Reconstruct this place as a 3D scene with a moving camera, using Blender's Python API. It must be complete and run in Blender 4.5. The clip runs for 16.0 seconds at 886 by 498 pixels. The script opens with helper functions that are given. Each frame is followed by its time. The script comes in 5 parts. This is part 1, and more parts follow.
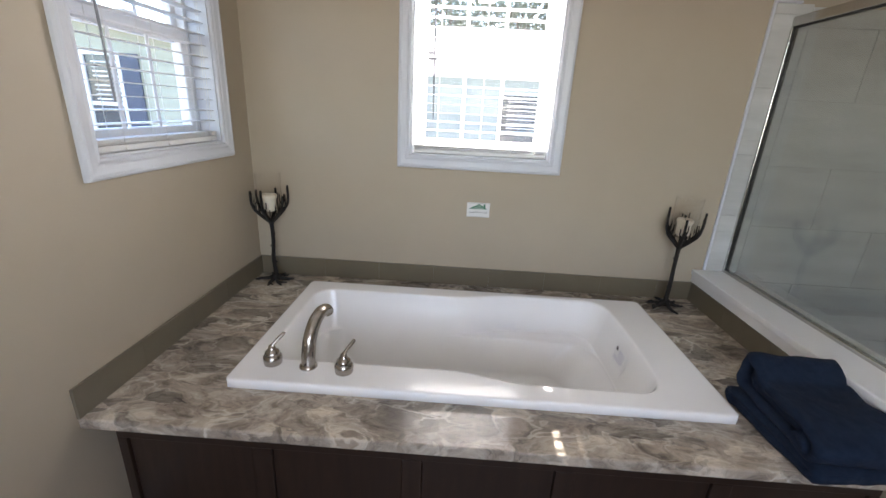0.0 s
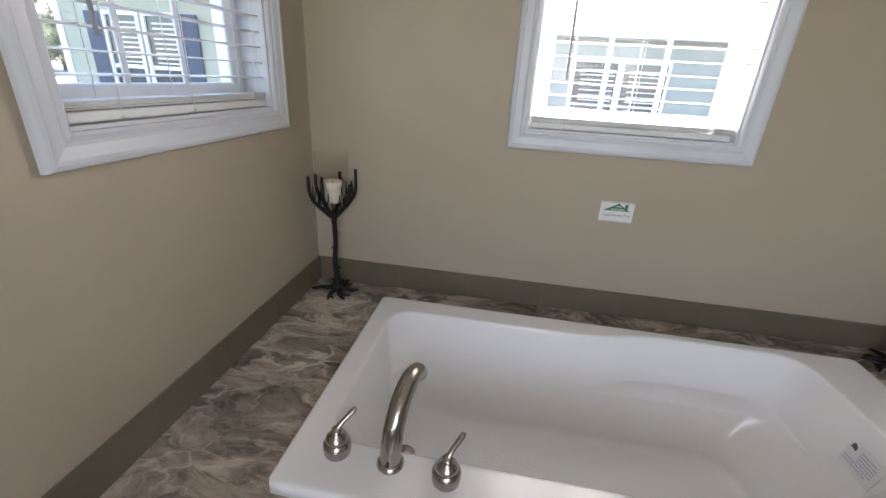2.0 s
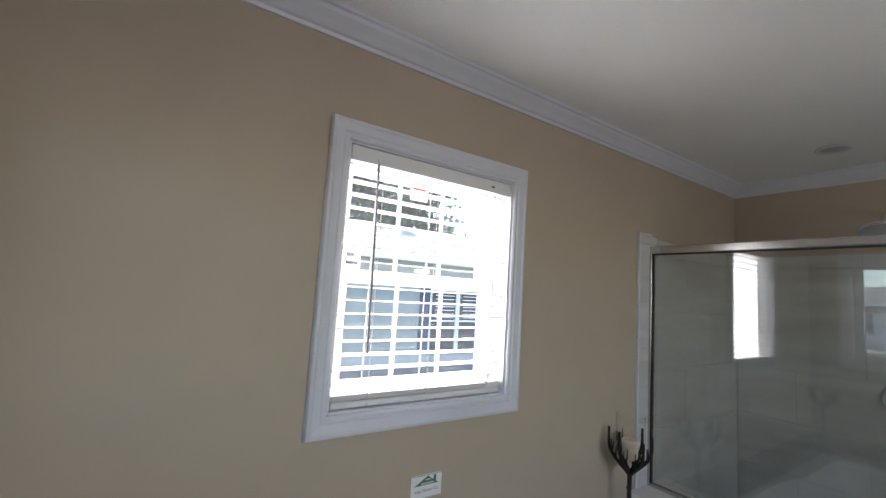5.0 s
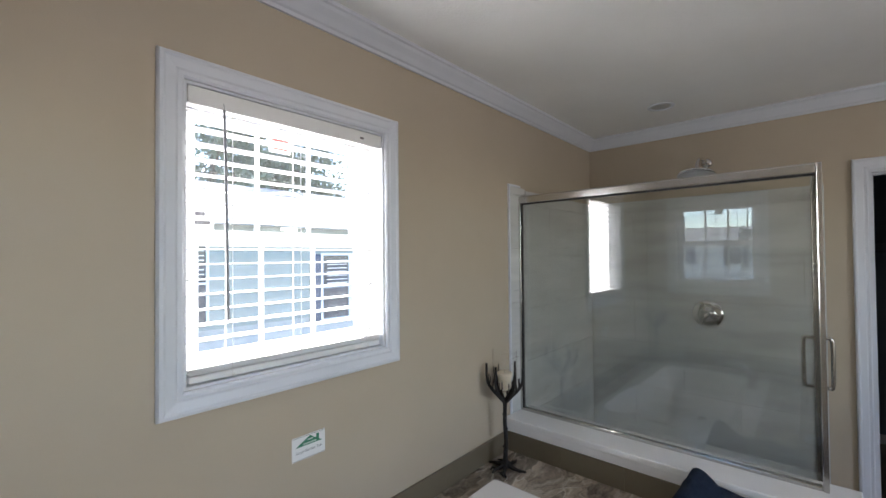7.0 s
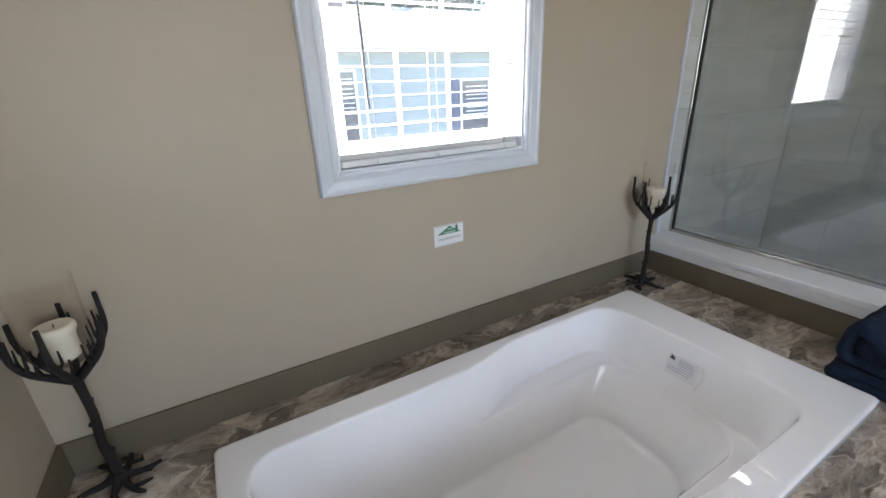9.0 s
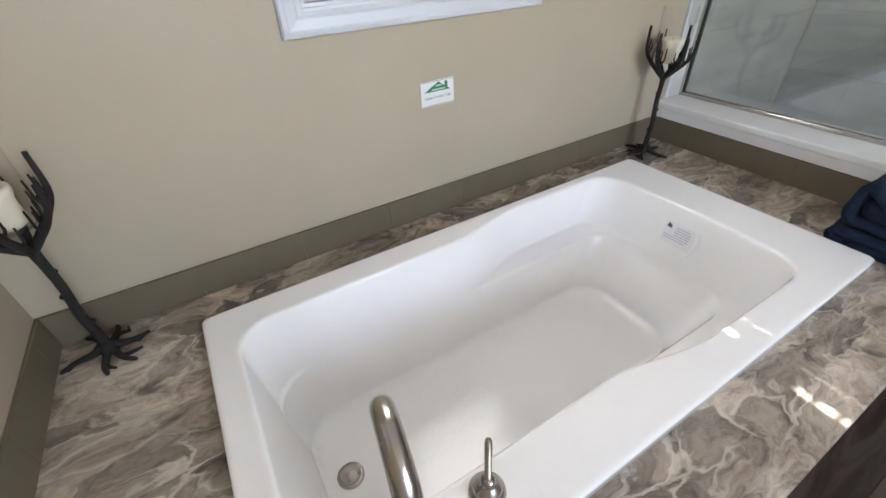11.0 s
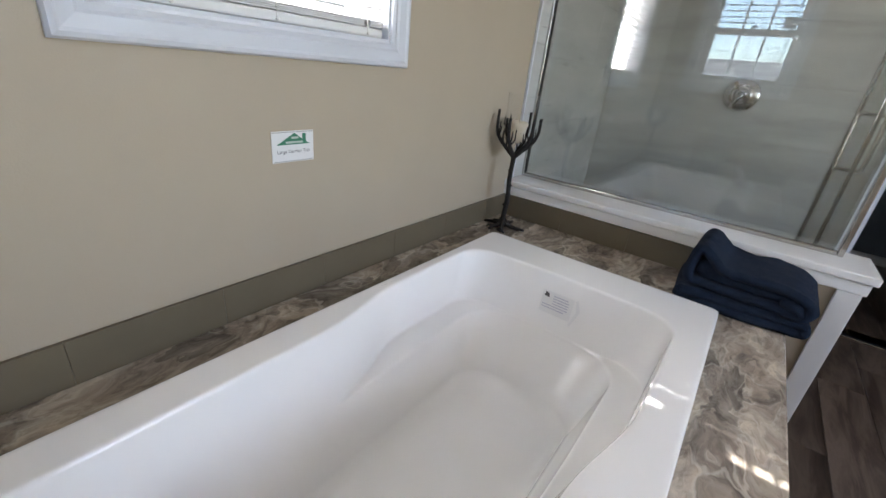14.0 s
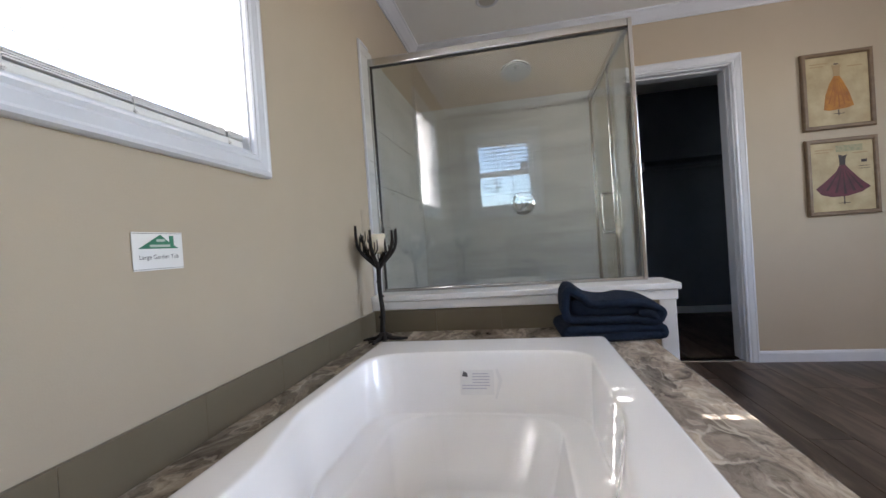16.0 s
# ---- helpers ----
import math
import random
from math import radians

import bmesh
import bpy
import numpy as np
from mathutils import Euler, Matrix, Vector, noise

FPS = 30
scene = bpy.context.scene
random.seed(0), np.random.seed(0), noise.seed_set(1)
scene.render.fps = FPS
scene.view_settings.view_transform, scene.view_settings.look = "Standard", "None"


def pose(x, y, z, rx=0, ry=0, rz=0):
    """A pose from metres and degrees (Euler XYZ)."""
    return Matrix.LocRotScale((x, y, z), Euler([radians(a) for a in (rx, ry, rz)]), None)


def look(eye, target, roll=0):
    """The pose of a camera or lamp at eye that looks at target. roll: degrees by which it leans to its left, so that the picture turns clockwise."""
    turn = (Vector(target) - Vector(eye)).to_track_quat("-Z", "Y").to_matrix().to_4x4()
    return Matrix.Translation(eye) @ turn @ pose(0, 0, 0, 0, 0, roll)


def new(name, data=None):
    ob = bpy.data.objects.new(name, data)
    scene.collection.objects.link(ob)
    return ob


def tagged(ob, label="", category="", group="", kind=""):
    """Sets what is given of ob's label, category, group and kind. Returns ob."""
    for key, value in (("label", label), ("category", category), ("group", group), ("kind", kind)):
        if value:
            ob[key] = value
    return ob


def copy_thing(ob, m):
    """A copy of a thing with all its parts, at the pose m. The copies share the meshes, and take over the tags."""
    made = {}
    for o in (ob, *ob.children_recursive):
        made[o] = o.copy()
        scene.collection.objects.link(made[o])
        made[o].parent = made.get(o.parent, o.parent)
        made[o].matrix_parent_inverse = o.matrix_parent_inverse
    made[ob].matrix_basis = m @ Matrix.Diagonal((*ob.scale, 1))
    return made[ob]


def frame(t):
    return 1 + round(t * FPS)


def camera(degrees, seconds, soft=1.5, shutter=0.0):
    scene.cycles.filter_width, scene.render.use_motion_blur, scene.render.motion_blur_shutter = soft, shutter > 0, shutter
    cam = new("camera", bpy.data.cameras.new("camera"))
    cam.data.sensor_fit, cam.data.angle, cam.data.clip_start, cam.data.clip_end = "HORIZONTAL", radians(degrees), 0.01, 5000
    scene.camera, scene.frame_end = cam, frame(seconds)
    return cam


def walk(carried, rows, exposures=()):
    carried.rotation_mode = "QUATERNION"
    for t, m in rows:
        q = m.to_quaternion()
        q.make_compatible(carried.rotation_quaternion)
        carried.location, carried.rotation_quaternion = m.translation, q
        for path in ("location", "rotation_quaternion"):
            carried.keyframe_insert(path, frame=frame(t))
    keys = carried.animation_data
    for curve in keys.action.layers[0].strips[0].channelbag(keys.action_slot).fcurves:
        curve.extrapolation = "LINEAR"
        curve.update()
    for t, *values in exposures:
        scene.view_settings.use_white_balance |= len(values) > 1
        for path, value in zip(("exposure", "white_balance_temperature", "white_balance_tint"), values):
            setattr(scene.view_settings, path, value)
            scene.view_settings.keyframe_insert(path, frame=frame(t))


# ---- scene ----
cam = camera(93.9, 16.0)
PATH = [
    (0, (1.071, -2.109, 1.43), (1.011, -0.214, 0.793), 3.0),
    (0.5, (0.936, -1.958, 1.43), (0.801, -0.09, 0.727), 3.0),
    (1, (0.86, -1.838, 1.425), (0.616, 0.004, 0.686), 2.1),
    (1.5, (0.833, -1.652, 1.396), (0.55, 0.165, 0.609), 2.4),
    (2, (0.771, -1.544, 1.369), (0.501, 0.283, 0.602), 3.4),
    (2.5, (0.649, -1.423, 1.418), (0.365, 0.408, 0.666), 3.4),
    (3, (0.56, -1.286, 1.457), (0.138, 0.561, 0.816), 1.5),
    (3.5, (0.487, -1.212, 1.515), (-0.063, 0.671, 1.126), 0.4),
    (4, (0.35, -1.108, 1.604), (0.207, 0.88, 1.439), 3.0),
    (4.5, (0.325, -1.151, 1.613), (0.809, 0.787, 1.715), 5.3),
    (5, (0.383, -1.2, 1.589), (1.488, 0.455, 1.79), 3.6),
    (7.3, (0.452, -1.233, 1.548), (1.952, 0.09, 1.577), -0.5),
    (7.5, (0.444, -1.228, 1.537), (1.766, 0.272, 1.556), -0.3),
    (8, (0.442, -1.238, 1.535), (1.479, 0.466, 1.385), -0.3),
    (8.5, (0.457, -1.236, 1.46), (1.411, 0.472, 1.045), -2.0),
    (9, (0.486, -1.202, 1.432), (1.388, 0.429, 0.706), -2.5),
    (9.5, (0.506, -1.176, 1.396), (1.371, 0.37, 0.467), -3.2),
    (10, (0.519, -1.175, 1.371), (1.325, 0.311, 0.303), -4.2),
    (12.5, (0.5, -1.107, 1.285), (1.372, 0.213, 0.06), -0.9),
    (13, (0.5, -1.133, 1.34), (1.619, 0.182, 0.331), 1.5),
    (13.5, (0.51, -1.02, 1.296), (1.906, 0.15, 0.469), 5.2),
    (14, (0.56, -0.924, 1.172), (2.056, 0.126, 0.359), 6.3),
    (14.5, (0.53, -0.876, 1.071), (2.073, 0.236, 0.453), 3.4),
    (15, (0.477, -0.774, 1.022), (2.182, 0.215, 0.681), 1.1),
    (15.5, (0.48, -0.743, 0.961), (2.365, -0.086, 0.832), -1.7),
    (16, (0.461, -0.724, 0.919), (2.426, -0.347, 0.9), -4.0),
]
walk(cam, [(t, look(eye, target, roll)) for t, eye, target, roll in PATH], exposures=[(0.0, 2.93, 6390, 14), (1.5, 2.73, 6390, 14), (2.5, 2.61, 6590, 14), (3.5, 2.01, 6740, 16), (4.0, 1.56, 6890, 13), (4.5, 1.51, 6540, 13), (5.0, 2.33, 6180, 13), (8.0, 2.79, 6130, 12), (9.0, 2.94, 6080, 13), (9.5, 3.13, 6180, 13), (12.5, 3.53, 6280, 11), (13.5, 3.15, 6190, 12), (16.0, 3.2, 6240, 15)])

# ---- world, sun, exposure ----
SUN_EL, SUN_AZ = 44.0, 1.0  # degrees above the horizon, east of +y
world = bpy.data.worlds.new("sky")
scene.world = world
world.use_nodes = True
wn = world.node_tree
sky = wn.nodes.new("ShaderNodeTexSky")
sky.sky_type = "NISHITA"
sky.sun_disc = False
sky.dust_density, sky.ozone_density = 0.3, 1.5
sky.sun_elevation, sky.sun_rotation = radians(SUN_EL), radians(SUN_AZ)
wn.links.new(sky.outputs["Color"], wn.nodes["Background"].inputs["Color"])
wn.nodes["Background"].inputs["Strength"].default_value = 0.14

sun_data = bpy.data.lights.new("sun", "SUN")
sun_data.energy, sun_data.angle, sun_data.color = 4.5, radians(0.5), (1.0, 0.95, 0.87)
sun = new("sun", sun_data)
sx = math.cos(radians(SUN_EL)) * math.sin(radians(SUN_AZ))
sy = math.cos(radians(SUN_EL)) * math.cos(radians(SUN_AZ))
sz = math.sin(radians(SUN_EL))
sun.matrix_basis = look((20 * sx, 20 * sy, 20 * sz), (0, 0, 0))


# added area lamp between pane and blind, boosting the sunward window's daylight
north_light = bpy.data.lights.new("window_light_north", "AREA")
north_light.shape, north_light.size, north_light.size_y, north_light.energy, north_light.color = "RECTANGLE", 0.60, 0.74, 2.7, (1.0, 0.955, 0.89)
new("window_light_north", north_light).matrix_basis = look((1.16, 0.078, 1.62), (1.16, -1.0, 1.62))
# soft fill lamp added behind the walker, in an assumed opening out of view
south_fill = bpy.data.lights.new("window_light_south", "AREA")
south_fill.shape, south_fill.size, south_fill.size_y, south_fill.energy, south_fill.color = "RECTANGLE", 1.5, 1.2, 3.6, (1.0, 0.95, 0.88)
new("window_light_south", south_fill).matrix_basis = look((1.35, -3.83, 1.55), (1.10, -2.0, 1.40))

# ---- materials ----
def node(nt, kind, x=0, y=0, **props):
    n = nt.nodes.new(kind)
    n.location = (x, y)
    for k, v in props.items():
        n.inputs[k.replace("_", " ")].default_value = v
    return n


def ramp(nt, stops):
    r = nt.nodes.new("ShaderNodeValToRGB")
    els = r.color_ramp.elements
    while len(els) < len(stops):
        els.new(0.5)
    for e, (p, c) in zip(els, stops):
        e.position, e.color = p, (*c, 1)
    return r


def surf(name, a, b=None, scale=6.0, rough=0.5, metal=0.0, bump=0.0, bump_scale=120.0, rough_var=0.08,
         stretch=(1, 1, 1), vary=0.0, coat=0.0, sheen=0.0, spec=0.5):
    """A material with tone variation at two scales, uneven gloss and fine relief."""
    m = bpy.data.materials.new(name)
    m.use_nodes = True
    nt = m.node_tree
    p = nt.nodes["Principled BSDF"]
    b = b or tuple(c * 0.86 for c in a)
    tc = nt.nodes.new("ShaderNodeTexCoord")
    mp = nt.nodes.new("ShaderNodeMapping")
    mp.inputs["Scale"].default_value = stretch
    nt.links.new(tc.outputs["Object"], mp.inputs["Vector"])
    n1 = node(nt, "ShaderNodeTexNoise", Scale=scale, Detail=6.0, Roughness=0.6)
    nt.links.new(mp.outputs["Vector"], n1.inputs["Vector"])
    r = ramp(nt, [(0.3, b), (0.7, a)])
    nt.links.new(n1.outputs["Fac"], r.inputs["Fac"])
    col = r.outputs["Color"]
    if vary:
        oi = nt.nodes.new("ShaderNodeObjectInfo")
        mr = nt.nodes.new("ShaderNodeMapRange")
        mr.inputs["To Min"].default_value, mr.inputs["To Max"].default_value = 1 - vary, 1 + vary
        nt.links.new(oi.outputs["Random"], mr.inputs["Value"])
        hsv = nt.nodes.new("ShaderNodeHueSaturation")
        nt.links.new(mr.outputs["Result"], hsv.inputs["Value"])
        nt.links.new(col, hsv.inputs["Color"])
        col = hsv.outputs["Color"]
    nt.links.new(col, p.inputs["Base Color"])
    n2 = node(nt, "ShaderNodeTexNoise", Scale=scale * 4.3, Detail=4.0)
    nt.links.new(mp.outputs["Vector"], n2.inputs["Vector"])
    mr2 = nt.nodes.new("ShaderNodeMapRange")
    mr2.inputs["To Min"].default_value = max(0.02, rough - rough_var)
    mr2.inputs["To Max"].default_value = min(1.0, rough + rough_var)
    nt.links.new(n2.outputs["Fac"], mr2.inputs["Value"])
    nt.links.new(mr2.outputs["Result"], p.inputs["Roughness"])
    p.inputs["Metallic"].default_value = metal
    p.inputs["Coat Weight"].default_value = coat
    p.inputs["Coat Roughness"].default_value = 0.05
    p.inputs["Sheen Weight"].default_value = sheen
    p.inputs["Specular IOR Level"].default_value = spec
    if bump:
        n3 = node(nt, "ShaderNodeTexNoise", Scale=bump_scale, Detail=5.0)
        nt.links.new(mp.outputs["Vector"], n3.inputs["Vector"])
        bp = node(nt, "ShaderNodeBump", Strength=bump, Distance=0.004)
        nt.links.new(n3.outputs["Fac"], bp.inputs["Height"])
        nt.links.new(bp.outputs["Normal"], p.inputs["Normal"])
    return m


def glass_mat(name, tint=(1, 1, 1), rough=0.0, base_gloss=0.042, glare=0.0, rim=0.94):
    """Clear sheet glass: light goes straight through, gloss grows towards grazing angles; a translucent mix can add
    glare haze.
    """
    m = bpy.data.materials.new(name)
    m.use_nodes = True
    nt = m.node_tree
    nt.nodes.remove(nt.nodes["Principled BSDF"])
    tr = nt.nodes.new("ShaderNodeBsdfTransparent")
    tr.inputs["Color"].default_value = (*tint, 1)
    gl = nt.nodes.new("ShaderNodeBsdfGlossy")
    gl.inputs["Roughness"].default_value = rough
    lw = nt.nodes.new("ShaderNodeLayerWeight")
    pw5 = nt.nodes.new("ShaderNodeMath")
    pw5.operation = "POWER"
    pw5.inputs[1].default_value = 5.0
    nt.links.new(lw.outputs["Facing"], pw5.inputs[0])
    ma = nt.nodes.new("ShaderNodeMath")
    ma.operation = "MULTIPLY_ADD"
    ma.inputs[1].default_value, ma.inputs[2].default_value = rim, base_gloss
    nt.links.new(pw5.outputs[0], ma.inputs[0])
    mx = nt.nodes.new("ShaderNodeMixShader")
    nt.links.new(ma.outputs[0], mx.inputs[0])
    clear = tr.outputs[0]
    if glare:
        # uneven translucent mix imitating the glare of bright daylight behind the pane
        veil = nt.nodes.new("ShaderNodeBsdfTranslucent")
        veil.inputs["Color"].default_value = (0.95, 0.95, 0.93, 1)
        mottle = node(nt, "ShaderNodeTexNoise", Scale=9.0, Detail=5.0)
        amount = nt.nodes.new("ShaderNodeMapRange")
        amount.inputs["To Min"].default_value, amount.inputs["To Max"].default_value = glare * 0.6, glare * 1.4
        nt.links.new(mottle.outputs["Fac"], amount.inputs["Value"])
        dm = nt.nodes.new("ShaderNodeMixShader")
        nt.links.new(amount.outputs["Result"], dm.inputs[0])
        nt.links.new(tr.outputs[0], dm.inputs[1])
        nt.links.new(veil.outputs[0], dm.inputs[2])
        clear = dm.outputs[0]
    nt.links.new(clear, mx.inputs[1])
    nt.links.new(gl.outputs[0], mx.inputs[2])
    nt.links.new(mx.outputs[0], nt.nodes["Material Output"].inputs["Surface"])
    return m


def stone_mat(name):
    """Polished marble print: drifting taupe and grey clouds edged with cream and dark veins."""
    m = bpy.data.materials.new(name)
    m.use_nodes = True
    nt = m.node_tree
    p = nt.nodes["Principled BSDF"]
    tc = nt.nodes.new("ShaderNodeTexCoord")

    def warp(src, scale, amount, detail):
        n = node(nt, "ShaderNodeTexNoise", Scale=scale, Detail=detail)
        nt.links.new(src, n.inputs["Vector"])
        sc = nt.nodes.new("ShaderNodeVectorMath")
        sc.operation = "SCALE"
        sc.inputs["Scale"].default_value = amount
        nt.links.new(n.outputs["Color"], sc.inputs[0])
        ad = nt.nodes.new("ShaderNodeVectorMath")
        nt.links.new(src, ad.inputs[0])
        nt.links.new(sc.outputs["Vector"], ad.inputs[1])
        return ad.outputs["Vector"]

    mp = nt.nodes.new("ShaderNodeMapping")
    mp.inputs["Scale"].default_value = (1.0, 1.9, 1.0)
    mp.inputs["Rotation"].default_value = (0, 0, 0.9)
    nt.links.new(tc.outputs["Object"], mp.inputs["Vector"])
    w1 = warp(mp.outputs["Vector"], 2.6, 0.50, 4.0)
    w2 = warp(w1, 11.0, 0.11, 6.0)
    cloud = node(nt, "ShaderNodeTexNoise", Scale=6.5, Detail=8.0, Roughness=0.66)
    nt.links.new(w2, cloud.inputs["Vector"])
    r = ramp(nt, [(0.30, (0.13, 0.115, 0.105)), (0.42, (0.255, 0.222, 0.193)), (0.50, (0.34, 0.30, 0.26)), (0.58, (0.42, 0.38, 0.33)), (0.68, (0.54, 0.495, 0.435))])
    nt.links.new(cloud.outputs["Fac"], r.inputs["Fac"])
    cell = nt.nodes.new("ShaderNodeTexVoronoi")
    cell.feature = "DISTANCE_TO_EDGE"
    cell.inputs["Scale"].default_value = 7.5
    nt.links.new(w2, cell.inputs["Vector"])
    tone = nt.nodes.new("ShaderNodeTexVoronoi")
    tone.inputs["Scale"].default_value = 7.5
    nt.links.new(w2, tone.inputs["Vector"])
    tr2 = ramp(nt, [(0.1, (0.62, 0.60, 0.58)), (0.45, (1.0, 0.97, 0.93)), (0.9, (1.45, 1.38, 1.27))])
    nt.links.new(tone.outputs["Color"], tr2.inputs["Fac"])
    cm = nt.nodes.new("ShaderNodeMix")
    cm.data_type, cm.blend_type = "RGBA", "MULTIPLY"
    cm.inputs["Factor"].default_value = 1.0
    nt.links.new(r.outputs["Color"], cm.inputs[6])
    nt.links.new(tr2.outputs["Color"], cm.inputs[7])
    vein = ramp(nt, [(0.0, (1, 1, 1)), (0.035, (0.85, 0.85, 0.85)), (0.075, (0, 0, 0))])
    nt.links.new(cell.outputs["Distance"], vein.inputs["Fac"])
    fade = node(nt, "ShaderNodeTexNoise", Scale=4.0, Detail=3.0)
    nt.links.new(mp.outputs["Vector"], fade.inputs["Vector"])
    fr = ramp(nt, [(0.40, (0, 0, 0)), (0.66, (0.8, 0.8, 0.8))])
    nt.links.new(fade.outputs["Fac"], fr.inputs["Fac"])
    mul = nt.nodes.new("ShaderNodeMath")
    mul.operation = "MULTIPLY"
    nt.links.new(vein.outputs["Color"], mul.inputs[0])
    nt.links.new(fr.outputs["Color"], mul.inputs[1])
    mx = nt.nodes.new("ShaderNodeMix")
    mx.data_type = "RGBA"
    nt.links.new(mul.outputs[0], mx.inputs["Factor"])
    nt.links.new(cm.outputs[2], mx.inputs[6])
    mx.inputs[7].default_value = (0.66, 0.60, 0.51, 1)
    dk = node(nt, "ShaderNodeTexNoise", Scale=17.0, Detail=5.0, Roughness=0.7)
    nt.links.new(w2, dk.inputs["Vector"])
    dr2 = ramp(nt, [(0.34, (0.62, 0.61, 0.60)), (0.50, (1, 1, 1)), (0.72, (1.12, 1.1, 1.07))])
    nt.links.new(dk.outputs["Fac"], dr2.inputs["Fac"])
    mm = nt.nodes.new("ShaderNodeMix")
    mm.data_type, mm.blend_type = "RGBA", "MULTIPLY"
    mm.inputs["Factor"].default_value = 1.0
    nt.links.new(mx.outputs[2], mm.inputs[6])
    nt.links.new(dr2.outputs["Color"], mm.inputs[7])
    nt.links.new(mm.outputs[2], p.inputs["Base Color"])
    p.inputs["Roughness"].default_value = 0.16
    return m


def wood_floor_mat(name):
    m = bpy.data.materials.new(name)
    m.use_nodes = True
    nt = m.node_tree
    p = nt.nodes["Principled BSDF"]
    tc = nt.nodes.new("ShaderNodeTexCoord")
    oi = nt.nodes.new("ShaderNodeObjectInfo")
    mp = nt.nodes.new("ShaderNodeMapping")
    mp.inputs["Scale"].default_value = (1.0, 6.0, 1.0)
    off = nt.nodes.new("ShaderNodeVectorMath")
    off.operation = "SCALE"
    off.inputs[0].default_value = (13.0, 7.0, 3.0)
    nt.links.new(oi.outputs["Random"], off.inputs["Scale"])
    nt.links.new(tc.outputs["Object"], mp.inputs["Vector"])
    nt.links.new(off.outputs["Vector"], mp.inputs["Location"])
    n1 = node(nt, "ShaderNodeTexNoise", Scale=2.4, Detail=8.0, Roughness=0.62, Distortion=0.8)
    nt.links.new(mp.outputs["Vector"], n1.inputs["Vector"])
    r = ramp(nt, [(0.3, (0.024, 0.016, 0.012)), (0.46, (0.058, 0.040, 0.030)), (0.60, (0.125, 0.093, 0.072)), (0.75, (0.052, 0.036, 0.027))])
    nt.links.new(n1.outputs["Fac"], r.inputs["Fac"])
    mr = nt.nodes.new("ShaderNodeMapRange")
    mr.inputs["To Min"].default_value, mr.inputs["To Max"].default_value = 0.7, 1.3
    nt.links.new(oi.outputs["Random"], mr.inputs["Value"])
    hsv = nt.nodes.new("ShaderNodeHueSaturation")
    nt.links.new(mr.outputs["Result"], hsv.inputs["Value"])
    nt.links.new(r.outputs["Color"], hsv.inputs["Color"])
    nt.links.new(hsv.outputs["Color"], p.inputs["Base Color"])
    p.inputs["Roughness"].default_value = 0.38
    bp = node(nt, "ShaderNodeBump", Strength=0.25, Distance=0.002)
    nt.links.new(n1.outputs["Fac"], bp.inputs["Height"])
    nt.links.new(bp.outputs["Normal"], p.inputs["Normal"])
    return m


WALL = surf("wall_paint", (0.452, 0.384, 0.292), (0.425, 0.359, 0.271), 2.2, 0.62, bump=0.10, bump_scale=260)
CEIL = surf("ceiling_paint", (0.86, 0.855, 0.84), (0.82, 0.815, 0.80), 3, 0.85, bump=0.35, bump_scale=90)
TRIM = surf("trim_paint", (0.64, 0.66, 0.71), (0.60, 0.62, 0.665), 5, 0.38, bump=0.03, bump_scale=200)
LEDGE = surf("white_ledge_paint", (0.80, 0.795, 0.78), (0.76, 0.755, 0.74), 5, 0.34, bump=0.03, bump_scale=200)
VINYL = surf("window_vinyl", (0.82, 0.82, 0.82), (0.78, 0.78, 0.79), 5, 0.35)
SLAT = surf("blind_slat", (0.77, 0.77, 0.76), (0.73, 0.73, 0.725), 7, 0.40, bump=0.02)
CORD = surf("blind_cord", (0.80, 0.79, 0.76), rough=0.8)
WAND = surf("wand_plastic", (0.30, 0.31, 0.33), (0.24, 0.25, 0.27), 20, 0.3)
# window panes carry a slight built-in glare haze
PANE = glass_mat("window_glass", (0.97, 0.98, 0.98), base_gloss=0.012, glare=0.009)
SHGLASS = glass_mat("shower_glass", (0.90, 0.915, 0.90), base_gloss=0.10)
CLEAR = glass_mat("clear_glass", (0.997, 0.997, 0.997), base_gloss=0.008, rim=0.35)
STONE = stone_mat("swirled_marble")
SPLASH = surf("taupe_tile", (0.162, 0.135, 0.090), (0.143, 0.118, 0.079), 5, 0.32, bump=0.05, bump_scale=80, vary=0.02)
GROUT = surf("grout", (0.19, 0.158, 0.115), (0.165, 0.135, 0.098), 30, 0.9)
SHTILE = surf("grey_wall_tile", (0.60, 0.60, 0.585), (0.42, 0.425, 0.412), 2.2, 0.28, stretch=(0.7, 0.7, 4.0), vary=0.07, rough_var=0.02)
SHGROUT = surf("pale_grout", (0.40, 0.40, 0.385), (0.34, 0.34, 0.33), 30, 0.9)
ACRYLIC = surf("tub_acrylic", (0.915, 0.908, 0.90), (0.895, 0.888, 0.88), 3, 0.13, rough_var=0.03, coat=0.4)
NICKEL = surf("brushed_nickel", (0.45, 0.41, 0.37), (0.38, 0.345, 0.31), 40, 0.24, metal=1.0, stretch=(1, 1, 0.2))
CHROME = surf("chrome", (0.72, 0.72, 0.72), (0.66, 0.66, 0.66), 30, 0.12, metal=1.0)
ALU = surf("satin_aluminium", (0.54, 0.525, 0.50), (0.50, 0.485, 0.465), 6, 0.20, metal=1.0, rough_var=0.02)
SEAL = surf("black_seal", (0.02, 0.02, 0.02), rough=0.6)
IRON = surf("black_iron", (0.014, 0.013, 0.013), (0.026, 0.023, 0.021), 30, 0.62, bump=0.4, bump_scale=150, spec=0.25)
WAX = surf("candle_wax", (0.80, 0.73, 0.60), (0.76, 0.68, 0.54), 12, 0.5)
